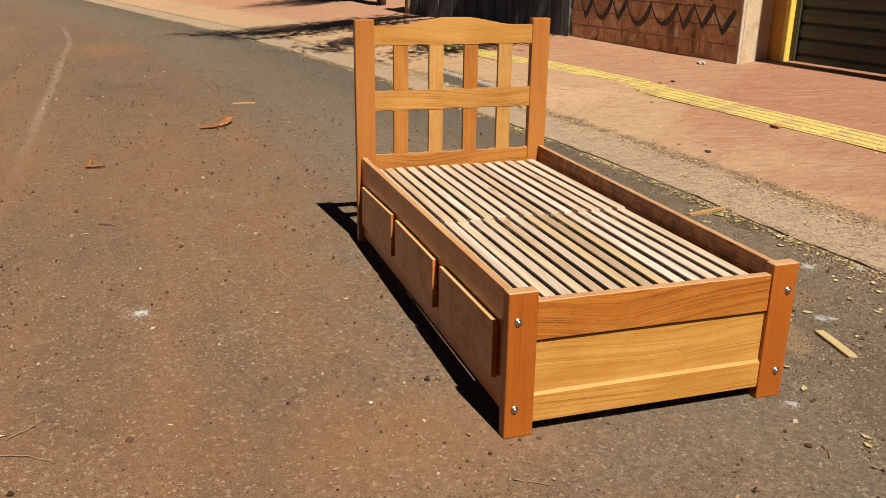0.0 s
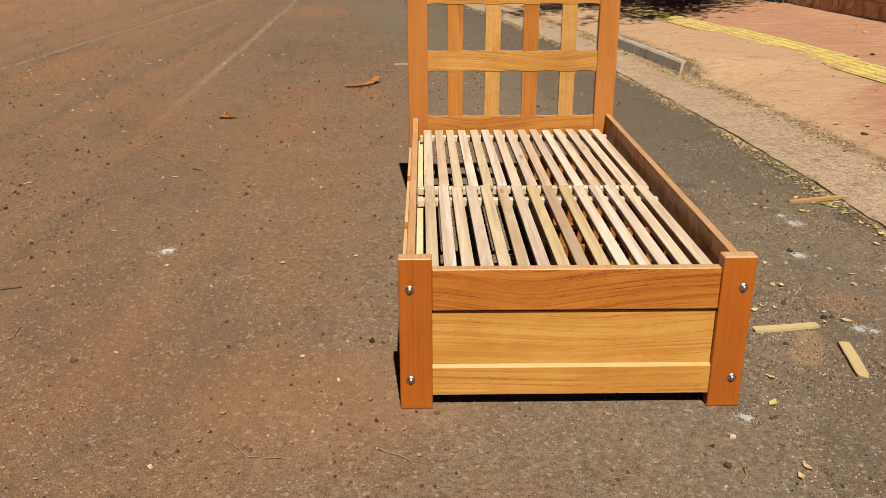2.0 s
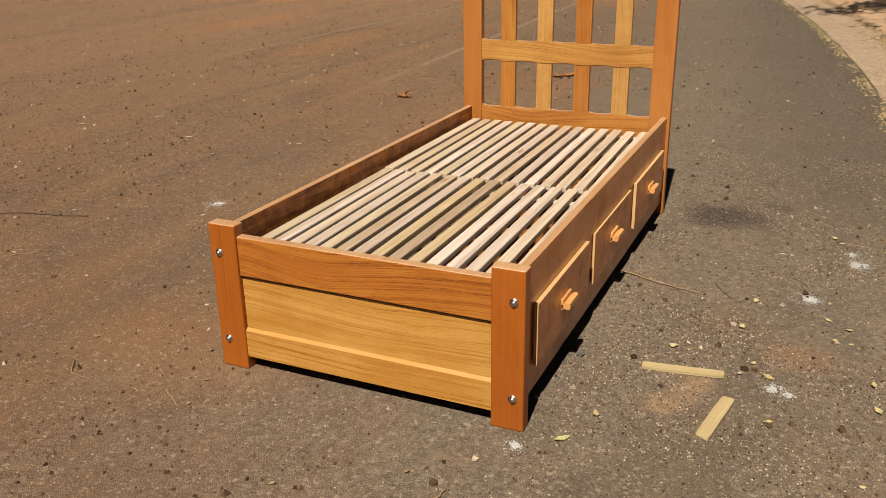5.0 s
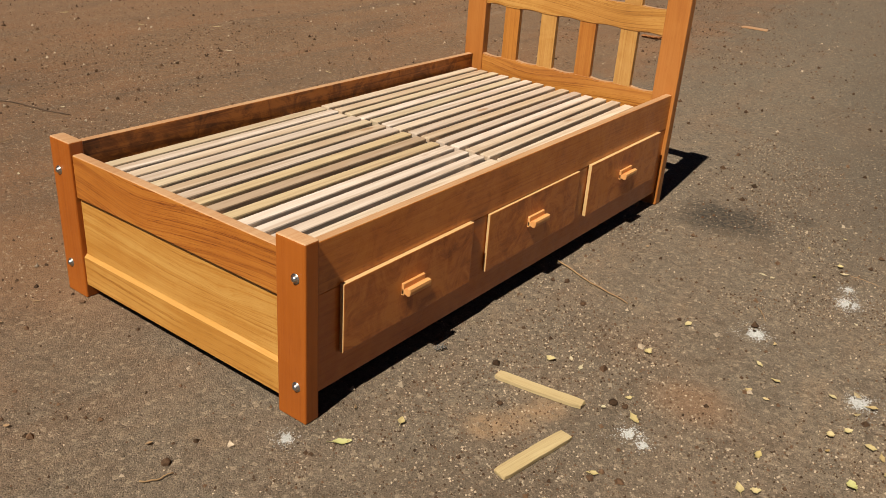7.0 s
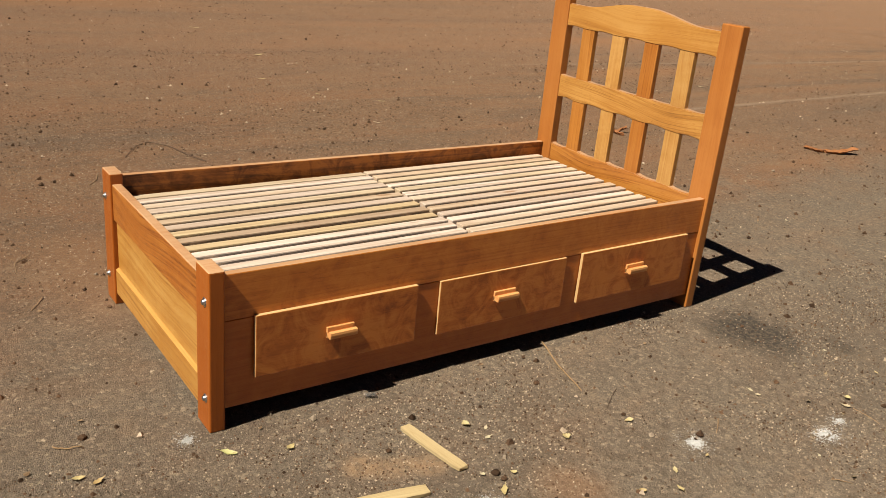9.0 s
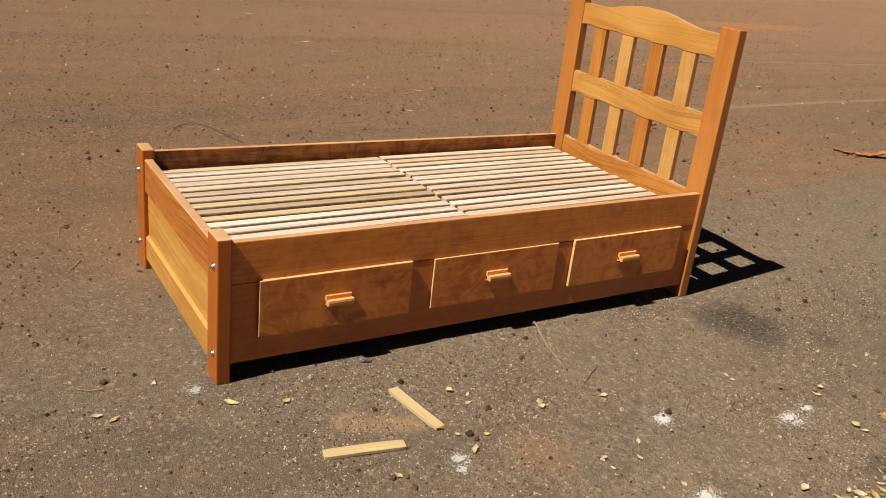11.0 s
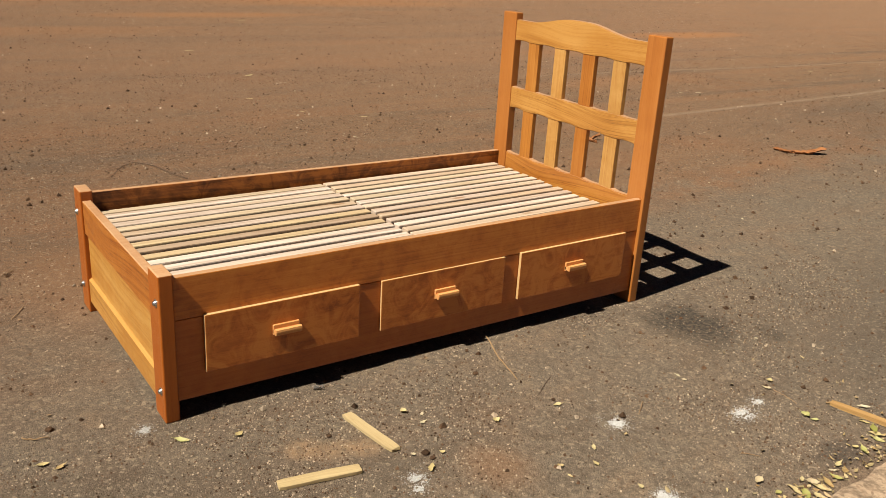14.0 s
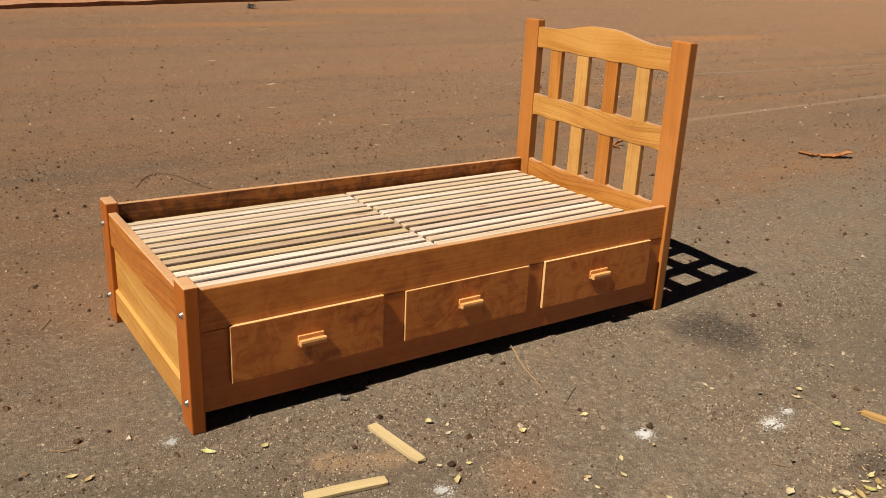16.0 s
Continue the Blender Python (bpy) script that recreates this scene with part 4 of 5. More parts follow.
# slatted bases lying on the ledgers
SLAT_N, SLW = 15, 0.0385
# middles of the slats at the near and the far end of each base, unevenly nailed
FOOT_NEAR = (0.100, 0.151, 0.203, 0.257, 0.310, 0.364, 0.421, 0.479, 0.535, 0.596, 0.653, 0.714, 0.772, 0.832, 0.893)
FOOT_FAR = (0.091, 0.141, 0.190, 0.243, 0.298, 0.359, 0.413, 0.470, 0.528, 0.590, 0.644, 0.702, 0.760, 0.820, 0.879)
HEAD_NEAR = (0.088, 0.145, 0.199, 0.256, 0.311, 0.364, 0.418, 0.477, 0.534, 0.596, 0.653, 0.713, 0.771, 0.831, 0.887)
HEAD_FAR = (0.081, 0.134, 0.186, 0.241, 0.299, 0.352, 0.410, 0.465, 0.525, 0.581, 0.638, 0.693, 0.753, 0.811, 0.871)


TONES = {"c": (0.565, 0.46, 0.36), "p": (0.59, 0.50, 0.435), "o": (0.48, 0.39, 0.275), "t": (0.46, 0.35, 0.25),
         "g": (0.48, 0.39, 0.325), "b": (0.36, 0.262, 0.185), "y": (0.46, 0.352, 0.21)}


def slatted_base(y0, y1, bars, boards, near, away, label, seed):
    rnd = random.Random(seed)
    base = thing("slatted_base", label, "bed slats", "slatted bases of the bed", (0.095, y0, 0.345))
    for yb in bars:
        part("crossbar", box(-0.049, 0.830, yb - y0, yb - y0 + 0.032, -0.012, 0.015, 0.002, 1), m_slat, base, "pale raw crossbar").color = (*TONES["c"], 1.0)
    for i in range(SLAT_N):
        x = near[i] - 0.095 - SLW / 2
        skew = (away[i] - near[i]) / 2
        bm = box(x, x + SLW + rnd.uniform(-0.002, 0.001), rnd.uniform(-0.006, 0.006), y1 - y0 + rnd.uniform(-0.006, 0.006), 0.0152, 0.0352 + rnd.uniform(-0.0015, 0.001), 0.004, 2)
        for v in bm.verts:
            v.co.x += skew * v.co.y / (y1 - y0) * 2
        k = rnd.uniform(0.94, 1.05)
        part("slat", bm, m_slat, base, "raw sawn wooden slat").color = (*[k * c for c in TONES[boards[i]]], 1.0)


slatted_base(0.045, 0.952, (0.10, 0.842), "opcgotgybypppcc", FOOT_NEAR, FOOT_FAR, "raw pale wooden slatted base in the foot half of the bed", 4)
slatted_base(0.962, 1.872, (0.985, 1.82), "ctopopcgtgpcccc", HEAD_NEAR, HEAD_FAR, "raw pale wooden slatted base in the head half of the bed", 9)


# ---- kerb, tactile strip ----
def kerb_stone(y0, y1, label):
    bm = bmesh.new()
    n = 12
    cols = []
    for i in range(n + 1):
        y = y0 + (y1 - y0) * i / n
        x = edge_x(y) + 0.49
        wob = 0.004 * noise.noise(Vector((y * 5, 1.0, 2.0)))
        top = 0.122 + wob
        cols.append([bm.verts.new(p) for p in ((x - 0.01, y, -0.05), (x + 0.012, y, top - 0.02), (x + 0.03, y, top), (x + 0.062, y, top + 0.002), (x + 0.062, y, -0.05))])
    for a, b in zip(cols, cols[1:]):
        for k in range(5):
            bm.faces.new((a[k], a[(k + 1) % 5], b[(k + 1) % 5], b[k]))
    bm.faces.new(cols[0])
    bm.faces.new(cols[-1][::-1])
    bmesh.ops.recalc_face_normals(bm, faces=bm.faces)
    return tagged(part("kerb_stone", bm, m_kerb), label, "kerb", "kerb stones")


kerb_stone(5.66, 6.82, "weathered grey concrete kerb stone between two dropped driveways")
kerb_stone(6.835, 7.5, "weathered grey concrete kerb stone with a cracked end")


def tile_mesh():
    """A directional tactile tile with four raised bars."""
    bm = box(-0.16, 0.16, -0.1245, 0.1245, -0.02, 0.004, 0.001, 1)
    for k in range(4):
        c = -0.12 + 0.08 * k
        add_box(bm, c - 0.013, c + 0.013, -0.120, 0.120, 0.003, 0.0085, 0.003, 1)
    # raised lip across one end
    add_box(bm, -0.155, 0.155, -0.122, -0.108, 0.003, 0.009, 0.003, 1)
    return link_mesh("tactile_tile", bm, m_tactile)


TILE = tile_mesh()
strip = thing("tactile_strip", "worn yellow tactile paving strip along the pavement", "tactile paving", at=(3.9, 2.0, 0.1))
strip_tiles = []
y = -1.0
while y < 11.0:
    tu = 1.79
    x = edge_x(y) + tu
    d = Vector((edge_x(y + 0.1) - edge_x(y - 0.1), 0.2))
    strip_tiles.append((x, y, pave_z(tu, y), math.degrees(math.atan2(-d.x, d.y))))
    y += 0.25 * d.y / d.length
slope = math.degrees(math.atan(0.105))


# ---- street front ----
WALL0 = Vector((5.05, 5.975, 0.0))
WTURN = math.degrees(math.atan2(0.103, 1.0))


def wall_box(s0, s1, d0, d1, z0, z1, bevel=0.004, seg=1):
    """A box in the street front's own directions: s along it, d deeper into the plot."""
    bm = box(d0, d1, s0, s1, z0, z1, bevel, seg)
    bmesh.ops.transform(bm, matrix=Matrix.Translation(WALL0) @ pose(0, 0, 0, 0, 0, WTURN), verts=bm.verts)
    return bm


GZ = 0.29
block_wall = thing("block_wall", "graffiti-covered pink block wall with rough mortar joints", "wall", at=WALL0)
block_wall["kind"] = "structure"


def in_wall(bm):
    bmesh.ops.transform(bm, matrix=Matrix.Translation(-WALL0), verts=bm.verts)
    return bm


part("mortar_core", in_wall(wall_box(0.03, 3.42, 0.004, 0.16, -0.1, 2.6)), m_mortar, block_wall)
part("plaster_edge", in_wall(wall_box(-0.02, 0.028, -0.006, 0.035, -0.1, 2.6, 0.006)), m_white_edge, block_wall, "peeling whitewashed corner")
part("upper_plaster", in_wall(wall_box(0.03, 3.42, 0.0, 0.013, 1.42, 2.6)), m_block, block_wall)


def ribbon(points, widths, d):
    """A flat brush stroke on the wall, through (s, z) points."""
    bm = bmesh.new()
    n = len(points)
    pairs = []
    for i in range(n):
        a, b = points[max(i - 1, 0)], points[min(i + 1, n - 1)]
        t = Vector((b[0] - a[0], b[1] - a[1])).normalized()
        nrm = Vector((-t.y, t.x)) * widths[i] / 2
        pairs.append([bm.verts.new((d, points[i][0] + k * nrm.x, points[i][1] + k * nrm.y)) for k in (-1, 1)])
    for p, q in zip(pairs, pairs[1:]):
        bm.faces.new((p[0], p[1], q[1], q[0]))
    r = bmesh.ops.extrude_face_region(bm, geom=bm.faces[:])
    for v in r["geom"]:
        if isinstance(v, bmesh.types.BMVert):
            v.co.x += 0.002
    bmesh.ops.recalc_face_normals(bm, faces=bm.faces)
    bmesh.ops.transform(bm, matrix=pose(0, 0, 0, 0, 0, WTURN), verts=bm.verts)
    return bm


# a row of dark sprayed scallops and zigzags
cursor = 0.10
for kind, w in (("v", 0.34), ("v", 0.36), ("v", 0.30), ("u", 0.52), ("u", 0.50), ("v", 0.36), ("u", 0.46), ("v", 0.30)):
    pts, wid = [], []
    for i in range(15):
        t = i / 14
        dip = math.sin(math.pi * t) ** 0.75 if kind == "u" else 1 - abs(2 * t - 1)
        pts.append((cursor + w * t, GZ + 0.57 - 0.25 * dip - 0.03 * math.sin(cursor * 9)))
        wid.append(0.018 + 0.085 * (1 - t) ** 0.8 * (1 - t * 0.3) * math.sin(math.pi * min(t * 1.15 + 0.12, 1.0)))
    part("graffiti_stroke", ribbon(pts, wid, -0.005), m_graffiti, block_wall, "dark sprayed stroke")
    cursor += w - 0.01
for s, lean in ((0.5, 0.18), (0.95, 0.16), (1.4, 0.2), (2.0, 0.12), (2.5, 0.14)):
    pts = [(s + lean * t / 8, GZ + 0.62 + 0.36 * t / 8) for t in range(9)]
    part("graffiti_stroke", ribbon(pts, [0.022] * 9, -0.005), m_graffiti, block_wall, "thin dark sprayed line")

# garage: plastered return, ochre jamb, yellow pipe, roller shutter
garage = thing("garage_front", "plastered garage front with an ochre jamb and dark green roller shutter", "garage", at=WALL0)
garage["kind"] = "structure"
part("return_wall", in_wall(wall_box(-0.018, 0.165, 0.038, 0.41, -0.1, 2.75)), m_plaster, garage, "sunlit beige plaster return")
part("jamb", in_wall(wall_box(-0.20, 0.15, 0.415, 0.62, -0.1, 2.75)), m_yellow_wall, garage, "ochre painted jamb")
part("jamb_edge", in_wall(wall_box(-0.26, -0.203, 0.40, 0.52, -0.1, 2.75, 0.015, 2)), m_yellow, garage, "bright yellow painted edge")
part("lintel", in_wall(wall_box(-5.2, 0.14, 0.25, 0.42, 2.752, 3.4)), m_plaster, garage)
shutter = part("shutter_frame", in_wall(wall_box(-0.33, -0.265, 0.48, 0.60, -0.1, 2.75)), m_shutter, garage)
for k in range(14):
    z0 = GZ - 0.03 + k * 0.16
    bm = prism([(0.535, z0 - 0.002), (0.512, z0 + 0.012), (0.503, z0 + 0.07), (0.510, z0 + 0.13), (0.533, z0 + 0.152), (0.536, z0 + 0.163), (0.56, z0 + 0.163), (0.56, z0 - 0.002)], -5.0, -0.335)
    bmesh.ops.transform(bm, matrix=pose(0, 0, 0, 0, 0, WTURN), verts=bm.verts)
    part("shutter_slat", bm, m_shutter, garage, "curved dark green steel slat")
part("far_jamb", in_wall(wall_box(-5.3, -5.0, 0.30, 0.62, -0.1, 2.75)), m_yellow_wall, garage)

# dark board fence beyond the block wall
F0, F1 = Vector((4.66, 9.33, 0)), Vector((3.72, 14.25, 0))
fence = thing("board_fence", "weathered dark grey board fence with flaking paint", "fence", at=F0)
fd = (F1 - F0)
flen = fd.length
fturn = math.degrees(math.atan2(-fd.x, fd.y))
rnd = random.Random(3)
s = 0.0
while s < flen:
    w = rnd.uniform(0.13, 0.2)
    h = 2.0 + rnd.uniform(-0.04, 0.04)
    bm = box(rnd.uniform(-0.012, 0.004), 0.025, s, s + w - 0.006, 0.22 + rnd.uniform(0, 0.03), h, 0.002, 1)
    bmesh.ops.transform(bm, matrix=pose(0, 0, 0, 0, 0, fturn), verts=bm.verts)
    part("board", bm, m_plank, fence)
    s += w
for zz in (0.6, 1.6):
    bm = box(0.027, 0.07, 0.0, flen, zz, zz + 0.08, 0.003, 1)
    bmesh.ops.transform(bm, matrix=pose(0, 0, 0, 0, 0, fturn), verts=bm.verts)
    part("fence_rail", bm, m_plank, fence)
bm = box(-0.05, 0.09, flen + 0.005, flen + 0.15, 0.0, 2.1, 0.01, 1)
bmesh.ops.transform(bm, matrix=pose(0, 0, 0, 0, 0, fturn), verts=bm.verts)
part("fence_post", bm, m_brown, fence, "rough brown end post")
bm = box(0.1, 5.0, flen + 0.06, flen + 0.1, 0.0, 2.0, 0.004, 1)
bmesh.ops.transform(bm, matrix=pose(0, 0, 0, 0, 0, fturn), verts=bm.verts)
part("fence_return", bm, m_plank, fence)
s = wall_box(3.425, 3.60, 0.02, 0.2, 0.0, 2.3, 0.01)
tagged(part("fence_pillar", s, m_plank), "dark weathered pillar between block wall and board fence", "pillar")


# ---- tree behind the fence, its crown over the pavement ----
def tree(at, label, crown_at, crown_r, n_leaves, seed):
    rnd = random.Random(seed)
    tr = thing("tree", label, "tree", at=at)
    base = Vector(at)
    c = Vector(crown_at) - base
    fork = Vector((0.1 * c.x, 0.1 * c.y, 2.3))
    trunk = tube([(0, 0, -0.3), (0.02, 0.01, 0.6), (0.0, -0.05, 1.5), fork], 0.2, 0.13, 10)
    part("trunk", trunk, m_bark_tree, tr, smooth=True)
    tips = []
    lean = Matrix.Rotation(radians(34), 3, "Z")
    for k in range(15):
        tip = c + lean @ Vector([rnd.uniform(-0.9, 0.9) * r for r in crown_r])
        midp = fork.lerp(tip, 0.5) + Vector((rnd.uniform(-0.2, 0.2), rnd.uniform(-0.2, 0.2), 0.3))
        part("limb", tube([fork, fork.lerp(midp, 0.5) + Vector((0, 0, 0.1)), midp, midp.lerp(tip, 0.5), tip], 0.085, 0.015, 7), m_bark_tree, tr, smooth=True)
        tips.append((midp, tip))
    bm = bmesh.new()
    for k in range(n_leaves):
        midp, tip = rnd.choice(tips)
        p = midp.lerp(tip, rnd.uniform(0.1, 1.25)) + Vector([rnd.gauss(0, 0.26) * s for s in (1.5, 0.7, 0.8)])
        q = Euler((rnd.uniform(-1, 1), rnd.uniform(-1, 1), rnd.uniform(0, 6.3))).to_matrix()
        a, b = rnd.uniform(0.05, 0.1), rnd.uniform(0.02, 0.035)
        vs = [bm.verts.new(p + q @ Vector(w)) for w in ((-a, 0, 0), (0, -b, 0.01), (a, 0, -0.01), (0, b, 0.01))]
        bm.faces.new(vs[:3])
        bm.faces.new((vs[0], vs[2], vs[3]))
    part("crown", bm, m_crown, tr, "open crown of small green leaves")
    return tr


tree((6.4, 12.0, 0.3), "leafy tree behind the wall with an open spreading crown", (2.05, 9.1, 5.0), (0.8, 3.4, 0.6), 12000, 5)
tree((3.65, 16.3, 0.3), "thick dark tree trunk standing beyond the board fence", (3.4, 15.6, 5.2), (1.4, 1.4, 0.7), 5000, 6)

# ---- far side of the road ----
FA, FB = Vector((-11.95, -2.4, 0)), Vector((-17.2, 15.0, 0))
fdir = (FB - FA).normalized()
fside = Vector((-fdir.y, fdir.x, 0))
fl = (FB - FA).length


def far_strip(name, d0, d1, z0, z1, material, label, wob=0.0):
    bm = bmesh.new()
    n = 60
    cols = []
    for i in range(n + 1):
        p = FA + fdir * (fl * i / n)
        j = wob * noise.noise(p * 1.7)
        cols.append([bm.verts.new(p + fside * d + Vector((0, 0, z))) for d, z in ((d0 + j, -0.1), (d0 + j, z0 + j * 0.3), (d1, z1), (d1, -0.1))])
    for a, b in zip(cols, cols[1:]):
        for k in range(3):
            bm.faces.new((a[k], b[k], b[k + 1], a[k + 1]))
    bm.faces.new(cols[0])
    bm.faces.new(cols[-1][::-1])
    bmesh.ops.recalc_face_normals(bm, faces=bm.faces)
    return tagged(part(name, bm, material), label, kind="structure")


far_strip("verge", 0.0, 0.9, 0.075, 0.08, m_earth, "low strip of red earth along the far side of the road", 0.07)
far_strip("wall_far", 0.905, 1.1, 1.6, 1.6, m_farwall, "red-brown wall along the far side of the road")


def weed(at, size, label):
    rnd = random.Random(int(at[1] * 10))
    bm = bmesh.new()
    for k in range(26):
        a = rnd.uniform(0, 6.28)
        r = size * rnd.uniform(0.5, 1.0)
        d = Vector((math.cos(a), math.sin(a), 0))
        s = Vector((-d.y, d.x, 0)) * 0.02
        up = Vector((0, 0, rnd.uniform(0.1, 0.5) * size))
        vs = [bm.verts.new(v) for v in (s, -s, d * r * 0.5 + up - s, d * r * 0.5 + up + s, d * r + up * 0.3)]
        bm.faces.new(vs[:4])
        bm.faces.new((vs[3], vs[2], vs[4]))
    ob = part("dry_weed", bm, m_dark, label=label)
    ob.location = (*at, 0.0)
    return tagged(ob, category="weed")


weed((-13.0, 5.65), 0.17, "dark dried weed lying on the far side of the road")
# two dark clumps added in place of shadows at the road's far edge
weed((-15.0, 14.1), 0.26, "dark flat clump in place of a shadow at the far edge of the road")
weed((-16.5, 19.5), 0.3, "dark flat clump in place of a shadow at the far edge of the road")


# ---- litter on the road ----
def leaf_bm(length, width, curl, seed):
    """A curled almond-shaped leaf, folded along its midrib, with an uneven rim and a thin stalk."""
    rnd = random.Random(seed)
    bm = bmesh.new()
    n = 8
    rows = []
    bend, twist = rnd.uniform(-0.25, 0.25), rnd.uniform(-0.5, 0.5)
    for i in range(n + 1):
        t = i / n
        w = width * math.sin(math.pi * (0.03 + 0.94 * t ** 0.85)) ** 0.9 / 2
        zc = curl * (t - 0.5) ** 2 * 4 * length
        x = (t - 0.5) * length
        yc = bend * length * (t - 0.5) ** 2
        rows.append([bm.verts.new((x + rnd.uniform(-0.05, 0.05) * length, yc + k * w * rnd.uniform(0.55, 1.25), zc + abs(k) * w * (0.45 + k * twist * (t - 0.3)) + rnd.uniform(0.0, 0.09) * width + 0.0015)) for k in (-1, 0, 1)])
    for a, b in zip(rows, rows[1:]):
        bm.faces.new((a[0], b[0], b[1], a[1]))
        bm.faces.new((a[1], b[1], b[2], a[2]))
    e = rows[0][1].co
    st = [bm.verts.new(e + Vector(v)) for v in ((0, 0.0008, 0), (0, -0.0008, 0), (-0.3 * length, -0.0006, 0.002), (-0.3 * length, 0.0006, 0.002))]
    bm.faces.new(st)
    return bm


LEAVES = {}
for kind, mat in (("yellow", m_leaf), ("pale", m_leaf_pale), ("green", m_leaf_green)):
    LEAVES[kind] = [link_mesh("leaf", leaf_bm(l, w, c, i), mat, True) for i, (l, w, c) in enumerate(((0.042, 0.024, 0.12), (0.030, 0.025, 0.2), (0.054, 0.022, 0.07), (0.036, 0.030, 0.24), (0.046, 0.019, 0.16)))]


def fallen_leaf(x, y, kind, size=1.0, z=None):
    k = random.randrange(5)
    ob = new("fallen_leaf", LEAVES[kind][k])
    ob.matrix_world = Matrix.Translation((x, y, (road_z(x, y) if z is None else z) + 0.0005)) @ pose(0, 0, 0, random.uniform(-7, 7), random.uniform(-7, 7), random.uniform(0, 360)) @ Matrix.Scale(0.88 * size, 4)
    word = {"yellow": "small curled yellow leaf lying on the asphalt", "pale": "small bleached dry leaf lying on the asphalt", "green": "small fresh green leaf lying on the asphalt"}[kind]
    return tagged(ob, word, "leaf", "fallen leaves")


for x, y in ((1.25, 0.64), (1.54, 0.55), (1.49, 0.62), (1.69, 1.02), (1.75, 0.97), (1.71, 0.87), (1.687, 1.854), (1.45, 1.09),
             (1.13, 0.16), (1.02, -0.34), (1.05, -0.30), (1.43, 0.86), (1.51, -0.16), (1.56, 0.30), (-0.51, 1.13), (-0.09, 3.04), (1.98, 1.03)):
    fallen_leaf(x, y, "yellow", random.uniform(0.65, 0.9))
for x, y in ((1.29, 0.68), (1.33, 0.66), (1.502, 1.594), (1.537, 1.588), (1.447, 2.102), (1.834, 1.468), (-0.98, 1.11), (-1.33, 1.53), (-0.32, 0.32), (-0.93, 0.36), (-0.19, 0.17), (-1.60, 0.94),
             (-0.22, 1.20), (-1.40, 0.43), (-1.03, 4.45), (-0.16, 3.79), (0.43, 3.35), (1.46, 0.54)):
    fallen_leaf(x, y, "pale", random.uniform(0.45, 0.75))
for x, y in ((1.08, 0.01), (2.02, 0.67)):
    fallen_leaf(x, y, "green", 0.95)
# larger leaves caught against the gutter's edge
for x, y in ((1.82, 0.62), (1.83, 0.48), (1.86, 0.495), (1.93, 0.83), (1.96, 0.88), (2.02, 0.85), (2.05, 0.83), (2.08, 0.77), (2.06, 0.6), (1.888, 1.006)):
    fallen_leaf(x, y, "yellow", random.uniform(0.65, 0.95))
for x, y, kind, size in ((1.713, 1.803, "pale", 1.1), (1.884, 1.773, "green", 1.5), (1.914, 1.776, "green", 0.9), (2.03, 1.331, "pale", 1.35), (1.944, 2.001, "pale", 1.2),
                         (2.042, 1.90, "green", 1.6), (2.06, 1.88, "yellow", 1.3), (2.079, 1.856, "green", 1.2), (2.098, 1.756, "green", 1.5), (2.07, 1.75, "yellow", 0.9),
                         (2.098, 1.618, "yellow", 1.3), (2.126, 1.606, "yellow", 1.2), (2.11, 1.575, "pale", 1.0), (2.134, 1.549, "green", 1.3), (2.136, 1.503, "yellow", 1.3),
                         (2.143, 1.462, "yellow", 1.4), (2.115, 1.464, "pale", 1.4), (2.09, 1.45, "yellow", 0.9), (2.106, 1.389, "yellow", 1.3), (2.138, 1.395, "green", 1.5),
                         (2.16, 1.42, "yellow", 1.2), (2.092, 1.334, "green", 0.9), (1.96, 1.94, "yellow", 0.8), (2.0, 1.915, "yellow", 0.9), (2.15, 1.34, "yellow", 1.2)):
    fallen_leaf(x, y, kind, 0.78 * size)
bank = random.Random(21)
for k in range(54):
    y = bank.choice((2.15, 2.35, 2.5, 2.62, 2.75, 3.0)) + bank.gauss(0, 0.05)
    x = edge_x(y) - 0.035 - abs(bank.gauss(0, 0.05))
    fallen_leaf(x, y, bank.choice(("yellow", "yellow", "yellow", "green", "green")), bank.uniform(0.45, 0.8), road_z(x, y) + bank.uniform(0.0, 0.012))
for x, y in ((2.96, 3.37), (2.82, 3.5), (3.9, 5.6), (3.4, 4.9)):
    fallen_leaf(x, y, "yellow", 1.2, pave_z(x - edge_x(y), y) + 0.004)


bm = box(-0.045, 0.045, -0.02, 0.02, 0.0, 0.018, 0.004, 1, 0.003)
chunk = part("wood_chunk", bm, m_bark)
chunk.matrix_world = Matrix.Translation((3.66, 3.5, pave_z(3.66 - edge_x(3.5), 3.5) + 0.004)) @ pose(0, 0, 0, 0, -slope, 100)
tagged(chunk, "small dark brown chunk of wood beside the tactile strip", "wood chunk")


for x, y, r, mat, label in ((4.80, 6.25, 0.04, m_spill, "crumpled white scrap at the foot of the wall"), (4.5, 6.7, 0.018, m_spill, "small white scrap on the pavement"),
                            (2.86, 3.2, 0.02, m_dark, "small dark scrap on the red pavement"), (4.05, 5.6, 0.02, m_dark, "small dark scrap on the red pavement")):
    bm = bmesh.new()
    bmesh.ops.create_icosphere(bm, subdivisions=2, radius=r)
    for v in bm.verts:
        v.co *= 1 + 0.6 * noise.noise(v.co / r * 1.7 + Vector((x, y, 0)))
        v.co.z *= 0.45
        v.co.y *= 1.5
    ob = part("scrap", bm, mat)
    ob.location = (x, y, pave_z(x - edge_x(y), y) + r * 0.25)
    tagged(ob, label, "scrap", "scraps on the pavement")


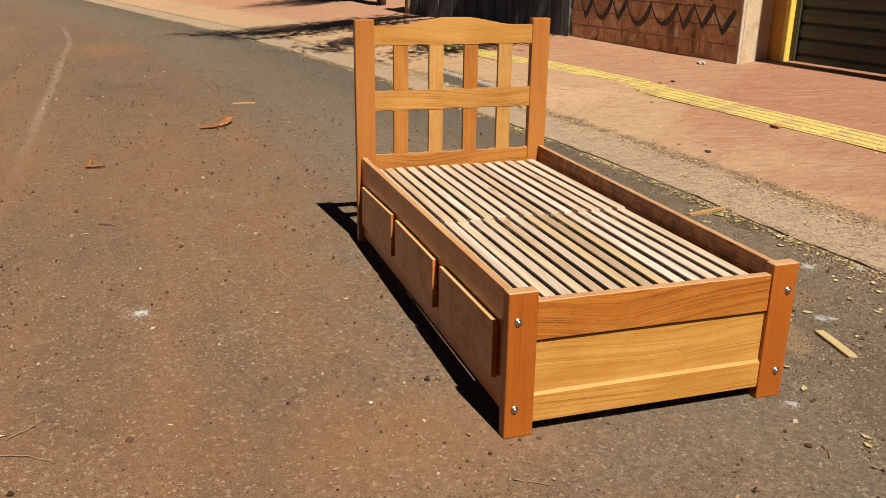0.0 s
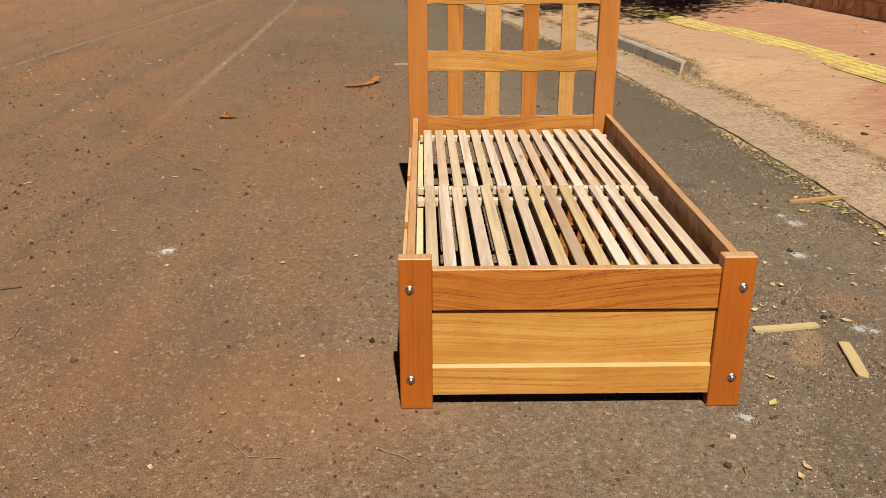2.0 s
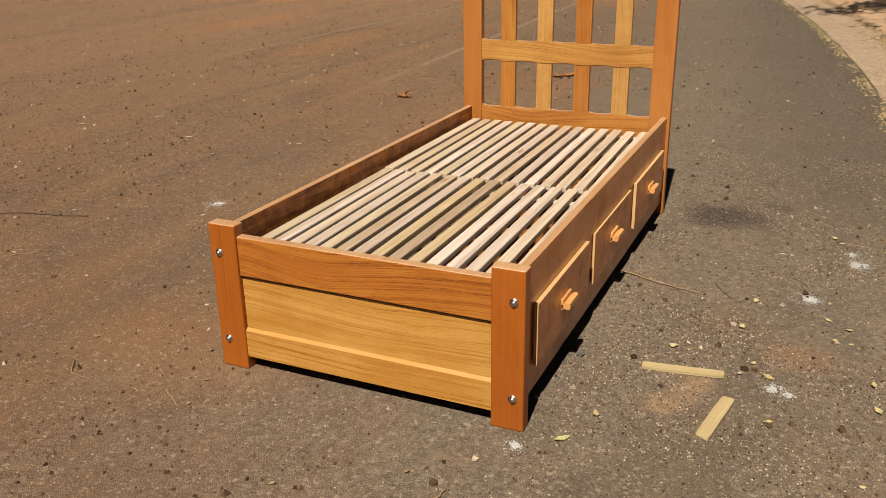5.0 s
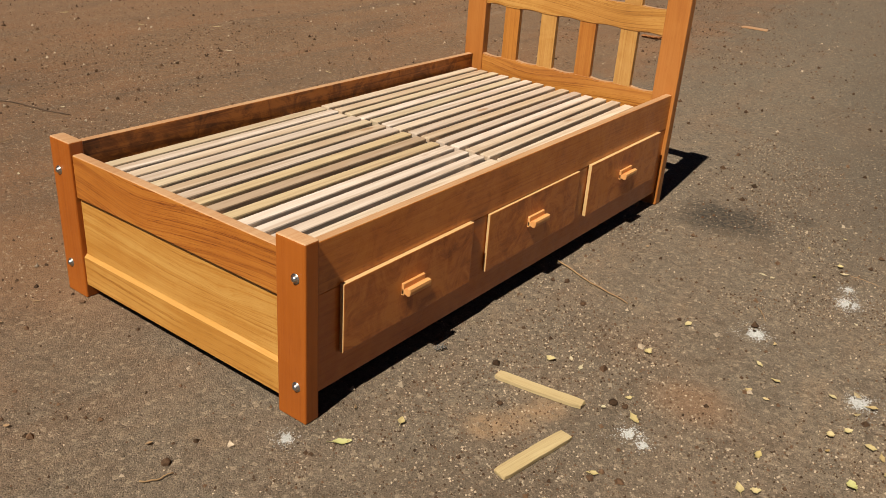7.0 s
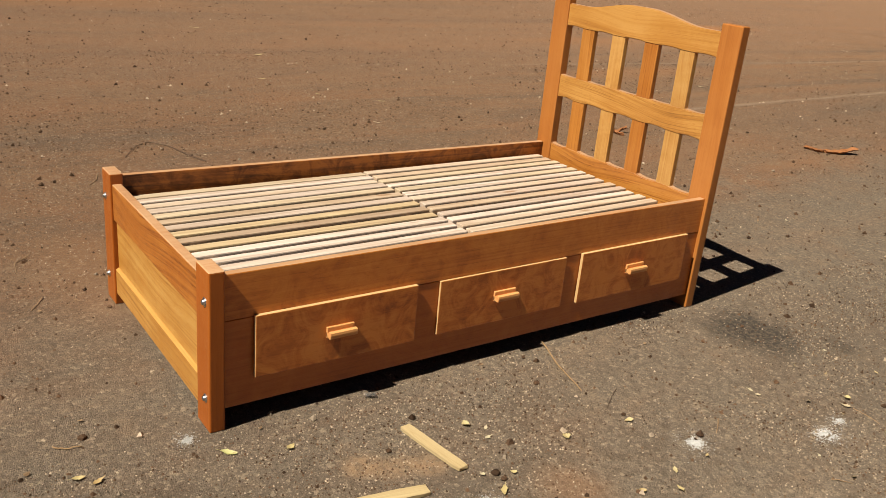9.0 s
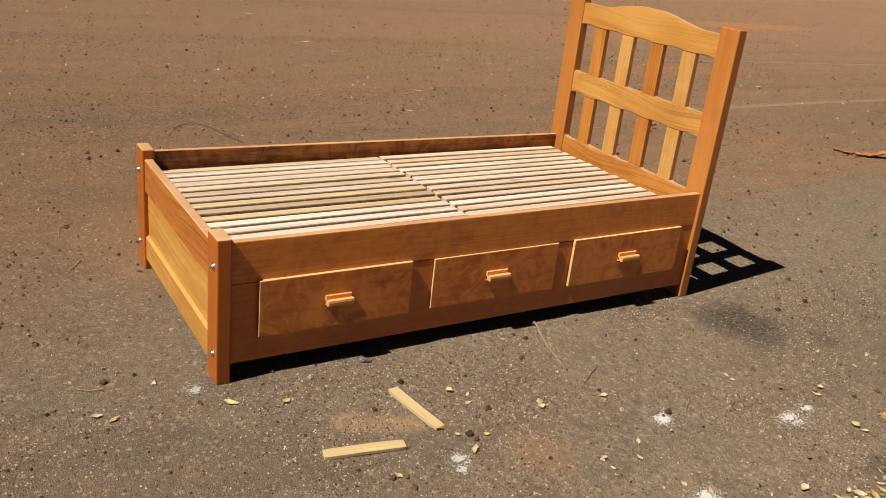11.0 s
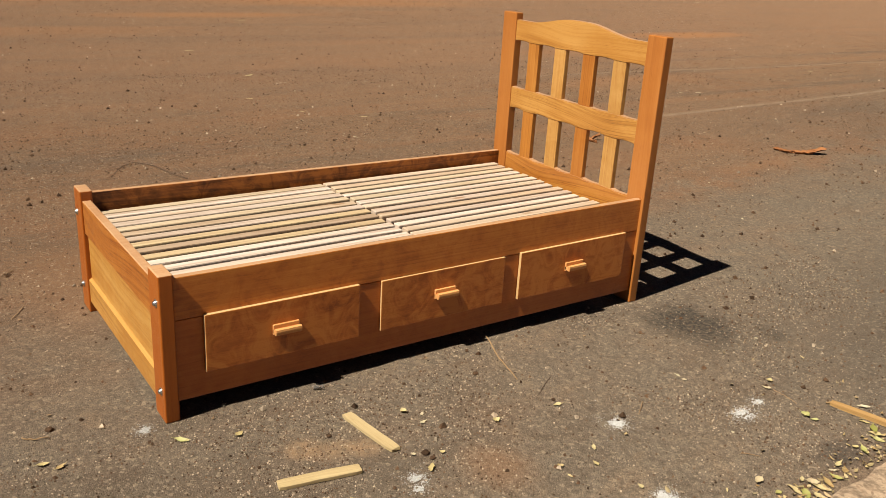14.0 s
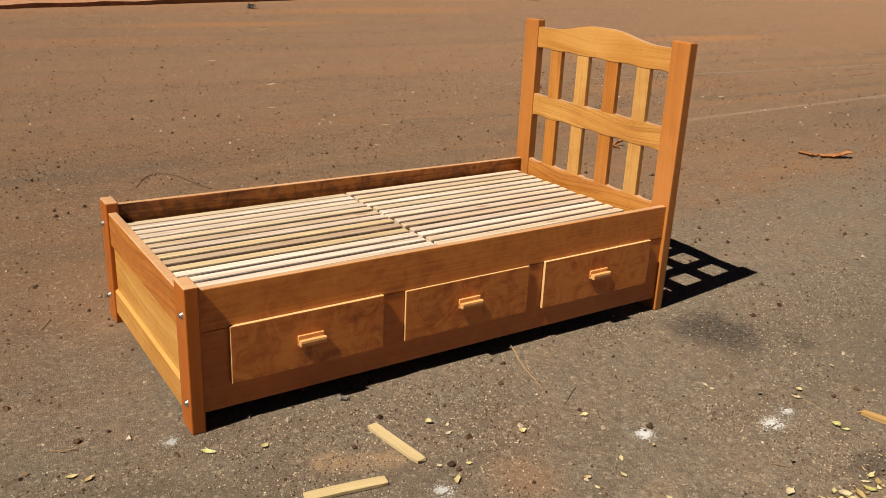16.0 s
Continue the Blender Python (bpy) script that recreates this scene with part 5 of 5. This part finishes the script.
def offcut(at, length, width, turn, label, mat=m_offcut, thick=0.009, seed=1):
    """A thin sawn strip with splintered ends."""
    rnd = random.Random(seed)
    bm = bmesh.new()
    n = 10
    cols = []
    for i in range(n + 1):
        t = i / n
        x = (t - 0.5) * length
        w = width / 2 * (1 + 0.03 * rnd.uniform(-1, 1))
        if i in (0, n):
            x += rnd.uniform(-0.008, 0.008)
            w *= 0.85
        z = 0.0008 * math.sin(t * 5 + seed)
        cols.append([bm.verts.new(p) for p in ((x, -w, z), (x + rnd.uniform(-0.004, 0.004), w, z), (x, w, z + thick), (x + rnd.uniform(-0.003, 0.003), -w, z + thick))])
    for a, b in zip(cols, cols[1:]):
        for k in range(4):
            bm.faces.new((a[k], a[(k + 1) % 4], b[(k + 1) % 4], b[k]))
    bm.faces.new(cols[0])
    bm.faces.new(cols[-1][::-1])
    bmesh.ops.recalc_face_normals(bm, faces=bm.faces)
    ob = part("wood_offcut", bm, mat)
    ob.matrix_world = Matrix.Translation((at[0], at[1], road_z(at[0], at[1]) + 0.002)) @ pose(0, 0, 0, 0, 0, turn)
    return tagged(ob, label, "wood offcut", "wood offcuts")


offcut((1.30, 0.492), 0.24, 0.034, 8, "thin pale raw wood offcut lying on asphalt", seed=2)
offcut((1.43, 0.265), 0.235, 0.037, 80, "short splintered raw wood offcut lying on asphalt", seed=5)
offcut((1.375, 0.515), 0.05, 0.006, 14, "thin splinter lying against a raw wood offcut", seed=23, thick=0.004)
offcut((2.03, 1.961), 0.30, 0.026, 15, "narrow ochre weathered wood strip beside the gutter leaves", seed=7, mat=m_brown_strip, thick=0.014)
offcut((-0.15, 6.3), 0.22, 0.08, 2, "flat pale orange wood chip on the road", seed=12, mat=m_top_edge, thick=0.006)


def bark(at, length, width, turn, raise_end, label, seed):
    """A torn shard of bark: a shallow trough with jagged sides and tapering ends, one end off the ground."""
    rnd = random.Random(seed)
    bm = bmesh.new()
    n = 14
    cols = []
    for i in range(n + 1):
        t = i / n
        w = width / 2 * (0.25 + 0.75 * math.sin(math.pi * (0.08 + 0.86 * t)) ** 0.6)
        z = raise_end * smooth(0.35, 1.0, t)
        yc = 0.15 * width * math.sin(3.2 * t + seed)
        ring = []
        for k, h in ((-1, 0.016), (-0.4, 0.004), (0.4, 0.003), (1, 0.018), (0.5, 0.019), (-0.5, 0.018)):
            ring.append(bm.verts.new(((t - 0.5) * length + rnd.uniform(-0.012, 0.012), yc + k * w * rnd.uniform(0.7, 1.25), max(z + h * rnd.uniform(0.8, 1.4), 0.001))))
        cols.append(ring)
    for a, b in zip(cols, cols[1:]):
        for k in range(6):
            bm.faces.new((a[k], a[(k + 1) % 6], b[(k + 1) % 6], b[k]))
    bm.faces.new(cols[0])
    bm.faces.new(cols[-1][::-1])
    bmesh.ops.recalc_face_normals(bm, faces=bm.faces)
    ob = part("bark_piece", bm, m_bark)
    ob.matrix_world = Matrix.Translation((at[0], at[1], road_z(at[0], at[1]) - 0.001)) @ pose(0, 0, 0, 0, 0, turn)
    return tagged(ob, label, "bark", "pieces of bark")


bark((-0.41, 5.24), 0.24, 0.075, 62, 0.03, "torn reddish shard of bark lying on the road", 3)
bark((-0.54, 5.10), 0.14, 0.05, 15, 0.0, "small torn flake of bark beside a larger shard", 8)
bark((-1.37, 3.93), 0.12, 0.03, 62, 0.03, "small orange splinter of bark on the road", 5)
bark((-1.33, 3.89), 0.09, 0.025, 5, 0.0, "small flat flake of bark on the road", 9)


def twig(points, r, label, mat=m_twig):
    pts = []
    for a, b in zip(points, points[1:]):
        for i in range(6):
            t = i / 6
            x, y = a[0] + (b[0] - a[0]) * t, a[1] + (b[1] - a[1]) * t
            pts.append((x + random.uniform(-1, 1) * 0.0016, y + random.uniform(-1, 1) * 0.0016, road_z(x, y) + r + random.uniform(0, 0.004)))
    x, y = points[-1]
    pts.append((x, y, road_z(x, y) + r))
    bm = tube(pts, r, r * 0.6, 5)
    return tagged(part("twig", bm, mat, smooth=True), label, "twig", "twigs")


twig([(0.95, 1.185), (1.11, 1.12), (1.26, 1.08)], 0.003, "straight flat dry brown stalk on the asphalt", m_straw)
twig([(1.30, 1.19), (1.33, 1.14), (1.37, 1.08)], 0.0013, "thin dark twig on the asphalt", m_darktwig)
twig([(-1.47, 0.90), (-1.58, 0.86), (-1.82, 0.81), (-1.93, 0.73), (-1.86, 0.64), (-1.66, 0.53)], 0.0030, "curved dark twig on the asphalt", m_darktwig)
twig([(-1.40, 0.32), (-1.32, 0.30), (-1.24, 0.24)], 0.0022, "thin dry stalk on the asphalt")
twig([(-1.39, 0.40), (-1.31, 0.47), (-1.32, 0.55), (-1.38, 0.57)], 0.002, "bent dry stalk on the asphalt")
twig([(-0.05, -0.20), (0.0, -0.23), (0.04, -0.255)], 0.002, "thin dry stalk on the asphalt")
twig([(-0.44, -0.17), (-0.39, -0.23), (-0.29, -0.24)], 0.002, "curved dry stalk on the asphalt")
twig([(-1.24, 2.56), (-1.17, 2.52)], 0.004, "short dark twig on the asphalt", m_darktwig)
twig([(-1.60, 4.64), (-1.50, 4.66), (-1.42, 4.64)], 0.003, "dry stalk on the road")
twig([(1.57, 1.35), (1.62, 1.28)], 0.002, "thin dry stalk on the asphalt")
twig([(1.731, 1.813), (1.78, 1.815), (1.825, 1.81)], 0.0014, "thin dry stalk beside a bleached leaf")
twig([(1.918, 1.401), (1.956, 1.439)], 0.0016, "short reddish stalk on the asphalt")
twig([(1.872, 1.905), (1.885, 1.93), (1.91, 1.945)], 0.003, "frayed orange fibre at the end of a wood strip", m_straw)
twig([(1.875, 1.94), (1.90, 1.915)], 0.0025, "frayed orange fibre at the end of a wood strip", m_straw)
twig([(1.432, 2.06), (1.44, 2.04), (1.465, 2.03)], 0.0012, "thin curved stalk on the asphalt")


def spill(x, y, r, label, seed):
    """A patch of plaster powder: a low uneven heap with crumbs round it."""
    rnd = random.Random(seed)
    bm = bmesh.new()
    for k in range(int(30000 * r)):
        # grains lie thick in the middle and thin out over an uneven outline
        a = rnd.uniform(0, 6.28)
        reach = 0.5 + 1.5 * abs(noise.noise(Vector((math.cos(a) * 1.9, math.sin(a) * 1.9, seed * 3.1))))
        d = r * reach * (abs(rnd.gauss(0, 0.5)) if rnd.random() < 0.6 else abs(rnd.gauss(0, 1.1)))
        s = rnd.uniform(0.001, 0.003) * (1.2 - 0.5 * min(d / r, 1.0))
        p = Vector((d * math.cos(a), d * math.sin(a), 0.0005))
        if noise.noise(p * 45 + Vector((seed, 0, 0))) + 0.6 * noise.noise(p * 130) < rnd.uniform(-0.5, 0.15):
            continue
        vs = [bm.verts.new(p + Vector(v) * s) for v in ((1, 0, 0), (-0.5, 0.9, 0), (-0.6, -0.8, 0), (0, 0.1, 0.8))]
        for f in ((0, 1, 3), (1, 2, 3), (2, 0, 3)):
            bm.faces.new([vs[i] for i in f])
    ob = part("plaster_spill", bm, m_spill)
    ob.location = (x, y, road_z(x, y))
    return tagged(ob, label, "plaster spill", "plaster spills", "stuff")


spill(1.775, 1.592, 0.066, "white plaster powder spilled on the asphalt", 1)
spill(1.75, 1.70, 0.03, "small white plaster patch on the asphalt", 2)
spill(1.625, 1.18, 0.05, "white plaster powder scattered on the asphalt", 3)
spill(1.56, 0.49, 0.034, "white plaster powder spilled on the asphalt", 4)
spill(1.60, 0.47, 0.018, "small white plaster patch on the asphalt", 5)
spill(-1.025, 1.28, 0.045, "white plaster patch on brown asphalt", 6)
spill(0.975, -0.065, 0.025, "small pale plaster patch beside the bed post", 7)
spill(1.945, 1.036, 0.055, "white plaster powder beside the gutter", 8)
spill(2.18, 0.97, 0.05, "white plaster powder in the gutter", 9)


def stone(x, y, r, label, seed):
    rnd = random.Random(seed)
    bm = bmesh.new()
    bmesh.ops.create_icosphere(bm, subdivisions=2, radius=r)
    for v in bm.verts:
        v.co *= 1 + 0.35 * noise.noise(v.co / r * 1.3 + Vector((seed, 0, 0)))
        v.co.z *= 0.62
    ob = part("small_stone", bm, m_brownstone, label=label)
    ob.matrix_world = Matrix.Translation((x, y, road_z(x, y) + r * 0.4)) @ pose(0, 0, 0, 0, 0, rnd.uniform(0, 360))
    return tagged(ob, category="stone", group="small stones")


m_brownstone = m_pebble
twig([(0.862, -0.365), (0.885, -0.335), (0.888, -0.30)], 0.0022, "bent pale straw on the asphalt", m_straw)
for k, (x, y, r) in enumerate(((0.108, -0.024, 0.011), (1.16, 0.98, 0.014), (1.50, 0.58, 0.012), (1.26, 0.38, 0.012), (-0.62, 0.58, 0.012), (-1.45, 1.05, 0.012), (1.42, 1.10, 0.010), (0.85, -0.29, 0.016), (1.47, 0.575, 0.016))):
    stone(x, y, r * 0.7, "small rounded brown stone lying on the asphalt", k)


def film_scrap(x, y, size, label):
    """A crumpled scrap of clear film."""
    bm = bmesh.new()
    bmesh.ops.create_grid(bm, x_segments=14, y_segments=10, size=size)
    for v in bm.verts:
        p = v.co / size
        v.co.y *= 0.55
        v.co.z = 0.008 + size * 0.45 * abs(noise.noise(Vector((p.x * 2.1, p.y * 2.1, 7)))) + size * 0.2 * noise.noise(Vector((p.x * 5, p.y * 5, 2)))
        v.co.x += size * 0.25 * noise.noise(Vector((p.y * 3, p.x * 2, 5)))
    ob = part("plastic_scrap", bm, m_film)
    ob.matrix_world = Matrix.Translation((x, y, road_z(x, y))) @ pose(0, 0, 0, 0, 0, 68)
    return tagged(ob, label, "plastic scrap")


film_scrap(1.0, 0.475, 0.018, "crumpled scrap of clear plastic film beside the bed")


def chip(x, y, length, turn, mat, label):
    """A thin curled splinter or scrap of paper."""
    bm = bmesh.new()
    n = 5
    rows = []
    for i in range(n + 1):
        t = i / n - 0.5
        w = length * 0.22 * (1 - 1.6 * t * t) * random.uniform(0.75, 1.15)
        rows.append([bm.verts.new((t * length, k * w, 0.004 + 0.12 * length * t * t + (0.002 if k else 0))) for k in (-1, 0, 1)])
    for a, c in zip(rows, rows[1:]):
        for k in (0, 1):
            bm.faces.new((a[k], c[k], c[k + 1], a[k + 1]))
    ob = part("scrap", bm, mat)
    ob.matrix_world = Matrix.Translation((x, y, road_z(x, y))) @ pose(0, 0, 0, 0, 0, turn)
    return tagged(ob, label, "scrap", "scraps on the road")


for x, y, l, a, pale in ((-13.2, 19.2, 0.34, 80, 1), (-6.4, 2.6, 0.16, 60, 0), (-3.6, 2.15, 0.09, 70, 0), (-9.4, 4.4, 0.25, 75, 0), (-3.3, 9.6, 0.1, 20, 0), (-2.6, 6.6, 0.1, 70, 1),
                         (-2.05, 2.3, 0.07, 40, 1), (-2.65, 2.7, 0.09, 60, 0), (-2.98, 2.33, 0.07, 20, 0), (-4.7, 2.6, 0.16, 120, 0), (-2.65, 6.4, 0.1, 0, 1),
                         (-2.9, 4.8, 0.09, 5, 0), (-1.3, 2.4, 0.05, 10, 0)):
    chip(x, y, l * 0.65, a, m_leaf_pale if pale else m_offcut, "small white scrap of paper on the road" if pale else "small splinter of pale wood on the road")


# ---- loose stones and gutter litter ----
def scatter(name, count, place, sizes, mat, label, category, flat=0.85, seed=1):
    rnd = random.Random(seed)
    verts, faces = [], []
    for _ in range(count):
        x, y, z = place(rnd)
        s = sizes(rnd)
        o = len(verts)
        q = Euler((rnd.uniform(-0.4, 0.4), rnd.uniform(-0.4, 0.4), rnd.uniform(0, 6.28))).to_matrix()
        for p in ((1, 0, 0), (0.2, 0.9, 0.1), (-0.9, 0.3, 0), (-0.3, -0.9, 0), (0.1, 0.1, 0.8), (0, 0, -0.6)):
            v = q @ Vector((p[0] * rnd.uniform(0.7, 1.1), p[1] * rnd.uniform(0.6, 1.1), p[2] * flat * 1.4)) * s
            verts.append((x + v.x, y + v.y, z + v.z + s * 0.15))
        for a, b in ((0, 1), (1, 2), (2, 3), (3, 0)):
            faces.append((o + a, o + b, o + 4))
            faces.append((o + b, o + a, o + 5))
    me = bpy.data.meshes.new(name)
    me.from_pydata(verts, [], faces)
    me.materials.append(mat)
    return tagged(new(name, me), label, category, kind="stuff")


def on_road(rnd):
    while True:
        x, y = rnd.uniform(-5.0, 2.3), -1.3 + 9.5 * rnd.random() ** 1.4
        if x < edge_x(y) - 0.02 and rnd.random() < (1.0 if noise.noise(Vector((x * 0.9, y * 0.9, 4))) > -0.05 else 0.45):
            return x, y, road_z(x, y)


def far_road(rnd):
    while True:
        x, y = rnd.uniform(-13.0, 2.0), rnd.uniform(-1, 16)
        if x < edge_x(y) - 0.02:
            return x, y, road_z(x, y)


scatter("gravel", 16000, on_road, lambda r: 0.0018 + 0.0035 * r.random() ** 3, m_pebble, "fine loose gravel scattered over the asphalt", "gravel", seed=2)
def clumped(rnd):
    while True:
        x, y = rnd.uniform(-5.0, 0.6), -0.6 + 8.5 * rnd.random() ** 1.2
        if noise.noise(Vector((x * 0.7 + 3, y * 0.45, 9))) + 0.35 * noise.noise(Vector((x * 2.2, y * 2.2, 2))) > 0.1:
            return x, y, road_z(x, y)


scatter("dark_clods", 4500, clumped, lambda r: 0.0028 + 0.0075 * r.random() ** 2.6, m_pebble, "dark clods and pebbles lying in patches on the road", "gravel", seed=12)
scatter("grit", 9000, on_road, lambda r: 0.0013 + 0.0028 * r.random() ** 2.5, m_grit, "pale grit scattered over the asphalt", "gravel", seed=13)
def by_bed(rnd):
    while True:
        x, y = rnd.uniform(0.95, 2.3), rnd.uniform(-1.0, 3.2)
        if x < edge_x(y) - 0.02 and rnd.random() < 0.12 + 0.88 * smooth(-0.15, 0.35, noise.noise(Vector((x * 2.1, y * 2.1, 8)))) + max(0, x - 1.8):
            return x, y, road_z(x, y)


def before_bed(rnd):
    while True:
        x, y = rnd.uniform(-2.2, 1.1), rnd.uniform(-1.1, 2.6)
        if rnd.random() < 0.3 + 0.7 * smooth(-0.2, 0.3, noise.noise(Vector((x * 1.6, y * 1.6, 1)))):
            return x, y, road_z(x, y)


scatter("pale_grit", 10500, by_bed, lambda r: 0.0014 + 0.0032 * r.random() ** 2.2, m_grit, "pale grit strewn thickly beside the gutter", "gravel", seed=31)
scatter("dark_grit", 13000, by_bed, lambda r: 0.0014 + 0.0036 * r.random() ** 2.5, m_pebble, "dark grit strewn beside the gutter", "gravel", seed=32)
scatter("sandy_grit", 9000, before_bed, lambda r: 0.0012 + 0.0026 * r.random() ** 2.5, m_grit, "pale sandy grit scattered before the bed", "gravel", seed=33)
scatter("far_grit", 3200, far_road, lambda r: 0.004 + 0.011 * r.random() ** 4, m_grit, "pale stones on the far part of the road", "gravel", seed=35)
scatter("pebbles", 6000, on_road, lambda r: 0.0028 + 0.0068 * r.random() ** 2.6, m_pebble, "small dark pebbles scattered over the road", "gravel", seed=3)
scatter("far_gravel", 8500, far_road, lambda r: 0.0035 + 0.014 * r.random() ** 3.6, m_pebble, "loose stones on the far part of the road", "gravel", seed=4)


def in_gutter(rnd):
    y = 0.2 + 20 * rnd.random() ** 1.3
    while noise.noise(Vector((2.0, y * 1.7, 5.0))) + rnd.uniform(-0.35, 0.35) < -0.02:
        y = 0.2 + 20 * rnd.random() ** 1.3
    if rnd.random() < 0.6:
        u = -abs(rnd.gauss(0, 0.05))
        x = edge_x(y) + u - 0.01
        return x, y, road_z(x, y)
    u = 0.52 + rnd.gauss(0, 0.085)
    return edge_x(y) + u, y, pave_z(u, y)


def gutter_soil(rnd):
    y = -0.5 + 12 * rnd.random()
    if rnd.random() < 0.55:
        u = 0.54 + rnd.gauss(0, 0.045)
        return edge_x(y) + u, y, pave_z(u, y)
    x = edge_x(y) - 0.02 - abs(rnd.gauss(0, 0.09))
    return x, y, road_z(x, y)


scatter("gutter_soil", 9000, gutter_soil, lambda r: 0.0016 + 0.0045 * r.random() ** 3, m_pebble, "dark soil crumbs and pebbles along the gutter", "gravel", seed=41)


def litter(name, count, place, mat, label, seed):
    rnd = random.Random(seed)
    verts, faces = [], []
    for _ in range(count):
        x, y, z = place(rnd)
        l, w = rnd.uniform(0.004, 0.013), rnd.uniform(0.002, 0.006)
        q = Euler((rnd.gauss(0, 0.22), rnd.gauss(0, 0.22), rnd.uniform(0, 6.28))).to_matrix()
        o = len(verts)
        c = rnd.uniform(0.0, 0.006)
        for p in ((-l, 0, c), (-0.4 * l, -w, 0), (0.4 * l, -w, 0), (l, 0, c), (0.4 * l, w, 0.002), (-0.4 * l, w, 0.002)):
            v = q @ Vector(p)
            verts.append((x + v.x, y + v.y, z + v.z + 0.005))
        faces += [(o, o + 1, o + 2, o + 3), (o, o + 3, o + 4, o + 5)]
    me = bpy.data.meshes.new(name)
    me.from_pydata(verts, [], faces)
    me.materials.append(mat)
    return tagged(new(name, me), label, "leaf litter", kind="stuff")


def off_gutter(rnd):
    y = -0.3 + 9 * rnd.random()
    u = -abs(rnd.gauss(0, 0.35)) - 0.1
    x = edge_x(y) + u
    return x, y, road_z(x, y)


def on_pavement(rnd):
    y, u = 0.5 + 14 * rnd.random(), 0.5 + 2.7 * rnd.random()
    return edge_x(y) + u, y, pave_z(u, y) + 0.001


def left_road(rnd):
    x, y = rnd.uniform(-4.5, 1.2), rnd.uniform(-0.8, 9)
    return x, y, road_z(x, y)


litter("leaf_scraps", 80, off_gutter, m_litter, "scraps of dry leaves scattered on the asphalt near the gutter", 7)
litter("pavement_scraps", 850, on_pavement, m_litter, "scraps of dry leaves and bark on the red pavement", 8)
litter("dry_chips", 260, left_road, m_twig, "small dry wood chips and stalks strewn over the road", 9)
def by_kerb(rnd):
    y = rnd.uniform(5.0, 8.4)
    u = 0.49 - abs(rnd.gauss(0, 0.07))
    return edge_x(y) + u, y, pave_z(u, y) + rnd.uniform(0, 0.012)


litter("kerb_leaves", 1600, by_kerb, m_litter, "bank of dry yellow leaves against the kerb", 16)
litter("leaf_litter", 6500, in_gutter, m_litter, "dry yellow and brown leaf litter along the gutter", 6)


# ---- pieces of the setting ----
for x, y, z, a in strip_tiles:
    ob = new("tile", TILE)
    ob.parent = strip
    ob.matrix_world = Matrix.Translation((x, y, z + 0.004)) @ pose(0, 0, 0, 0, 0, a) @ pose(0, 0, 0, 0, -slope, 0)

rnd = random.Random(8)
blocks = [link_mesh("block", box(0.0, 0.03, 0.006, 0.384, 0.006, 0.186, 0.006, 1, 0.003), m_block) for _ in range(5)]
half = [link_mesh("block", box(0.0, 0.03, 0.006, 0.189, 0.006, 0.186, 0.006, 1, 0.003), m_block) for _ in range(2)]
for row in range(8):
    s = 0.03 - (0.195 if row % 2 else 0.0)
    z = -0.09 + row * 0.19
    while s < 3.35:
        if s < 0.0:
            me, at = rnd.choice(half), 0.03
        elif s + 0.39 > 3.45:
            me, at = rnd.choice(half), s
        else:
            me, at = rnd.choice(blocks), s
        ob = new("block", me)
        ob.parent = block_wall
        ob.matrix_parent_inverse = Matrix()
        ob.matrix_basis = pose(0, 0, 0, 0, 0, WTURN) @ Matrix.Translation((rnd.uniform(-0.003, 0.003), at, z))
        s += 0.39
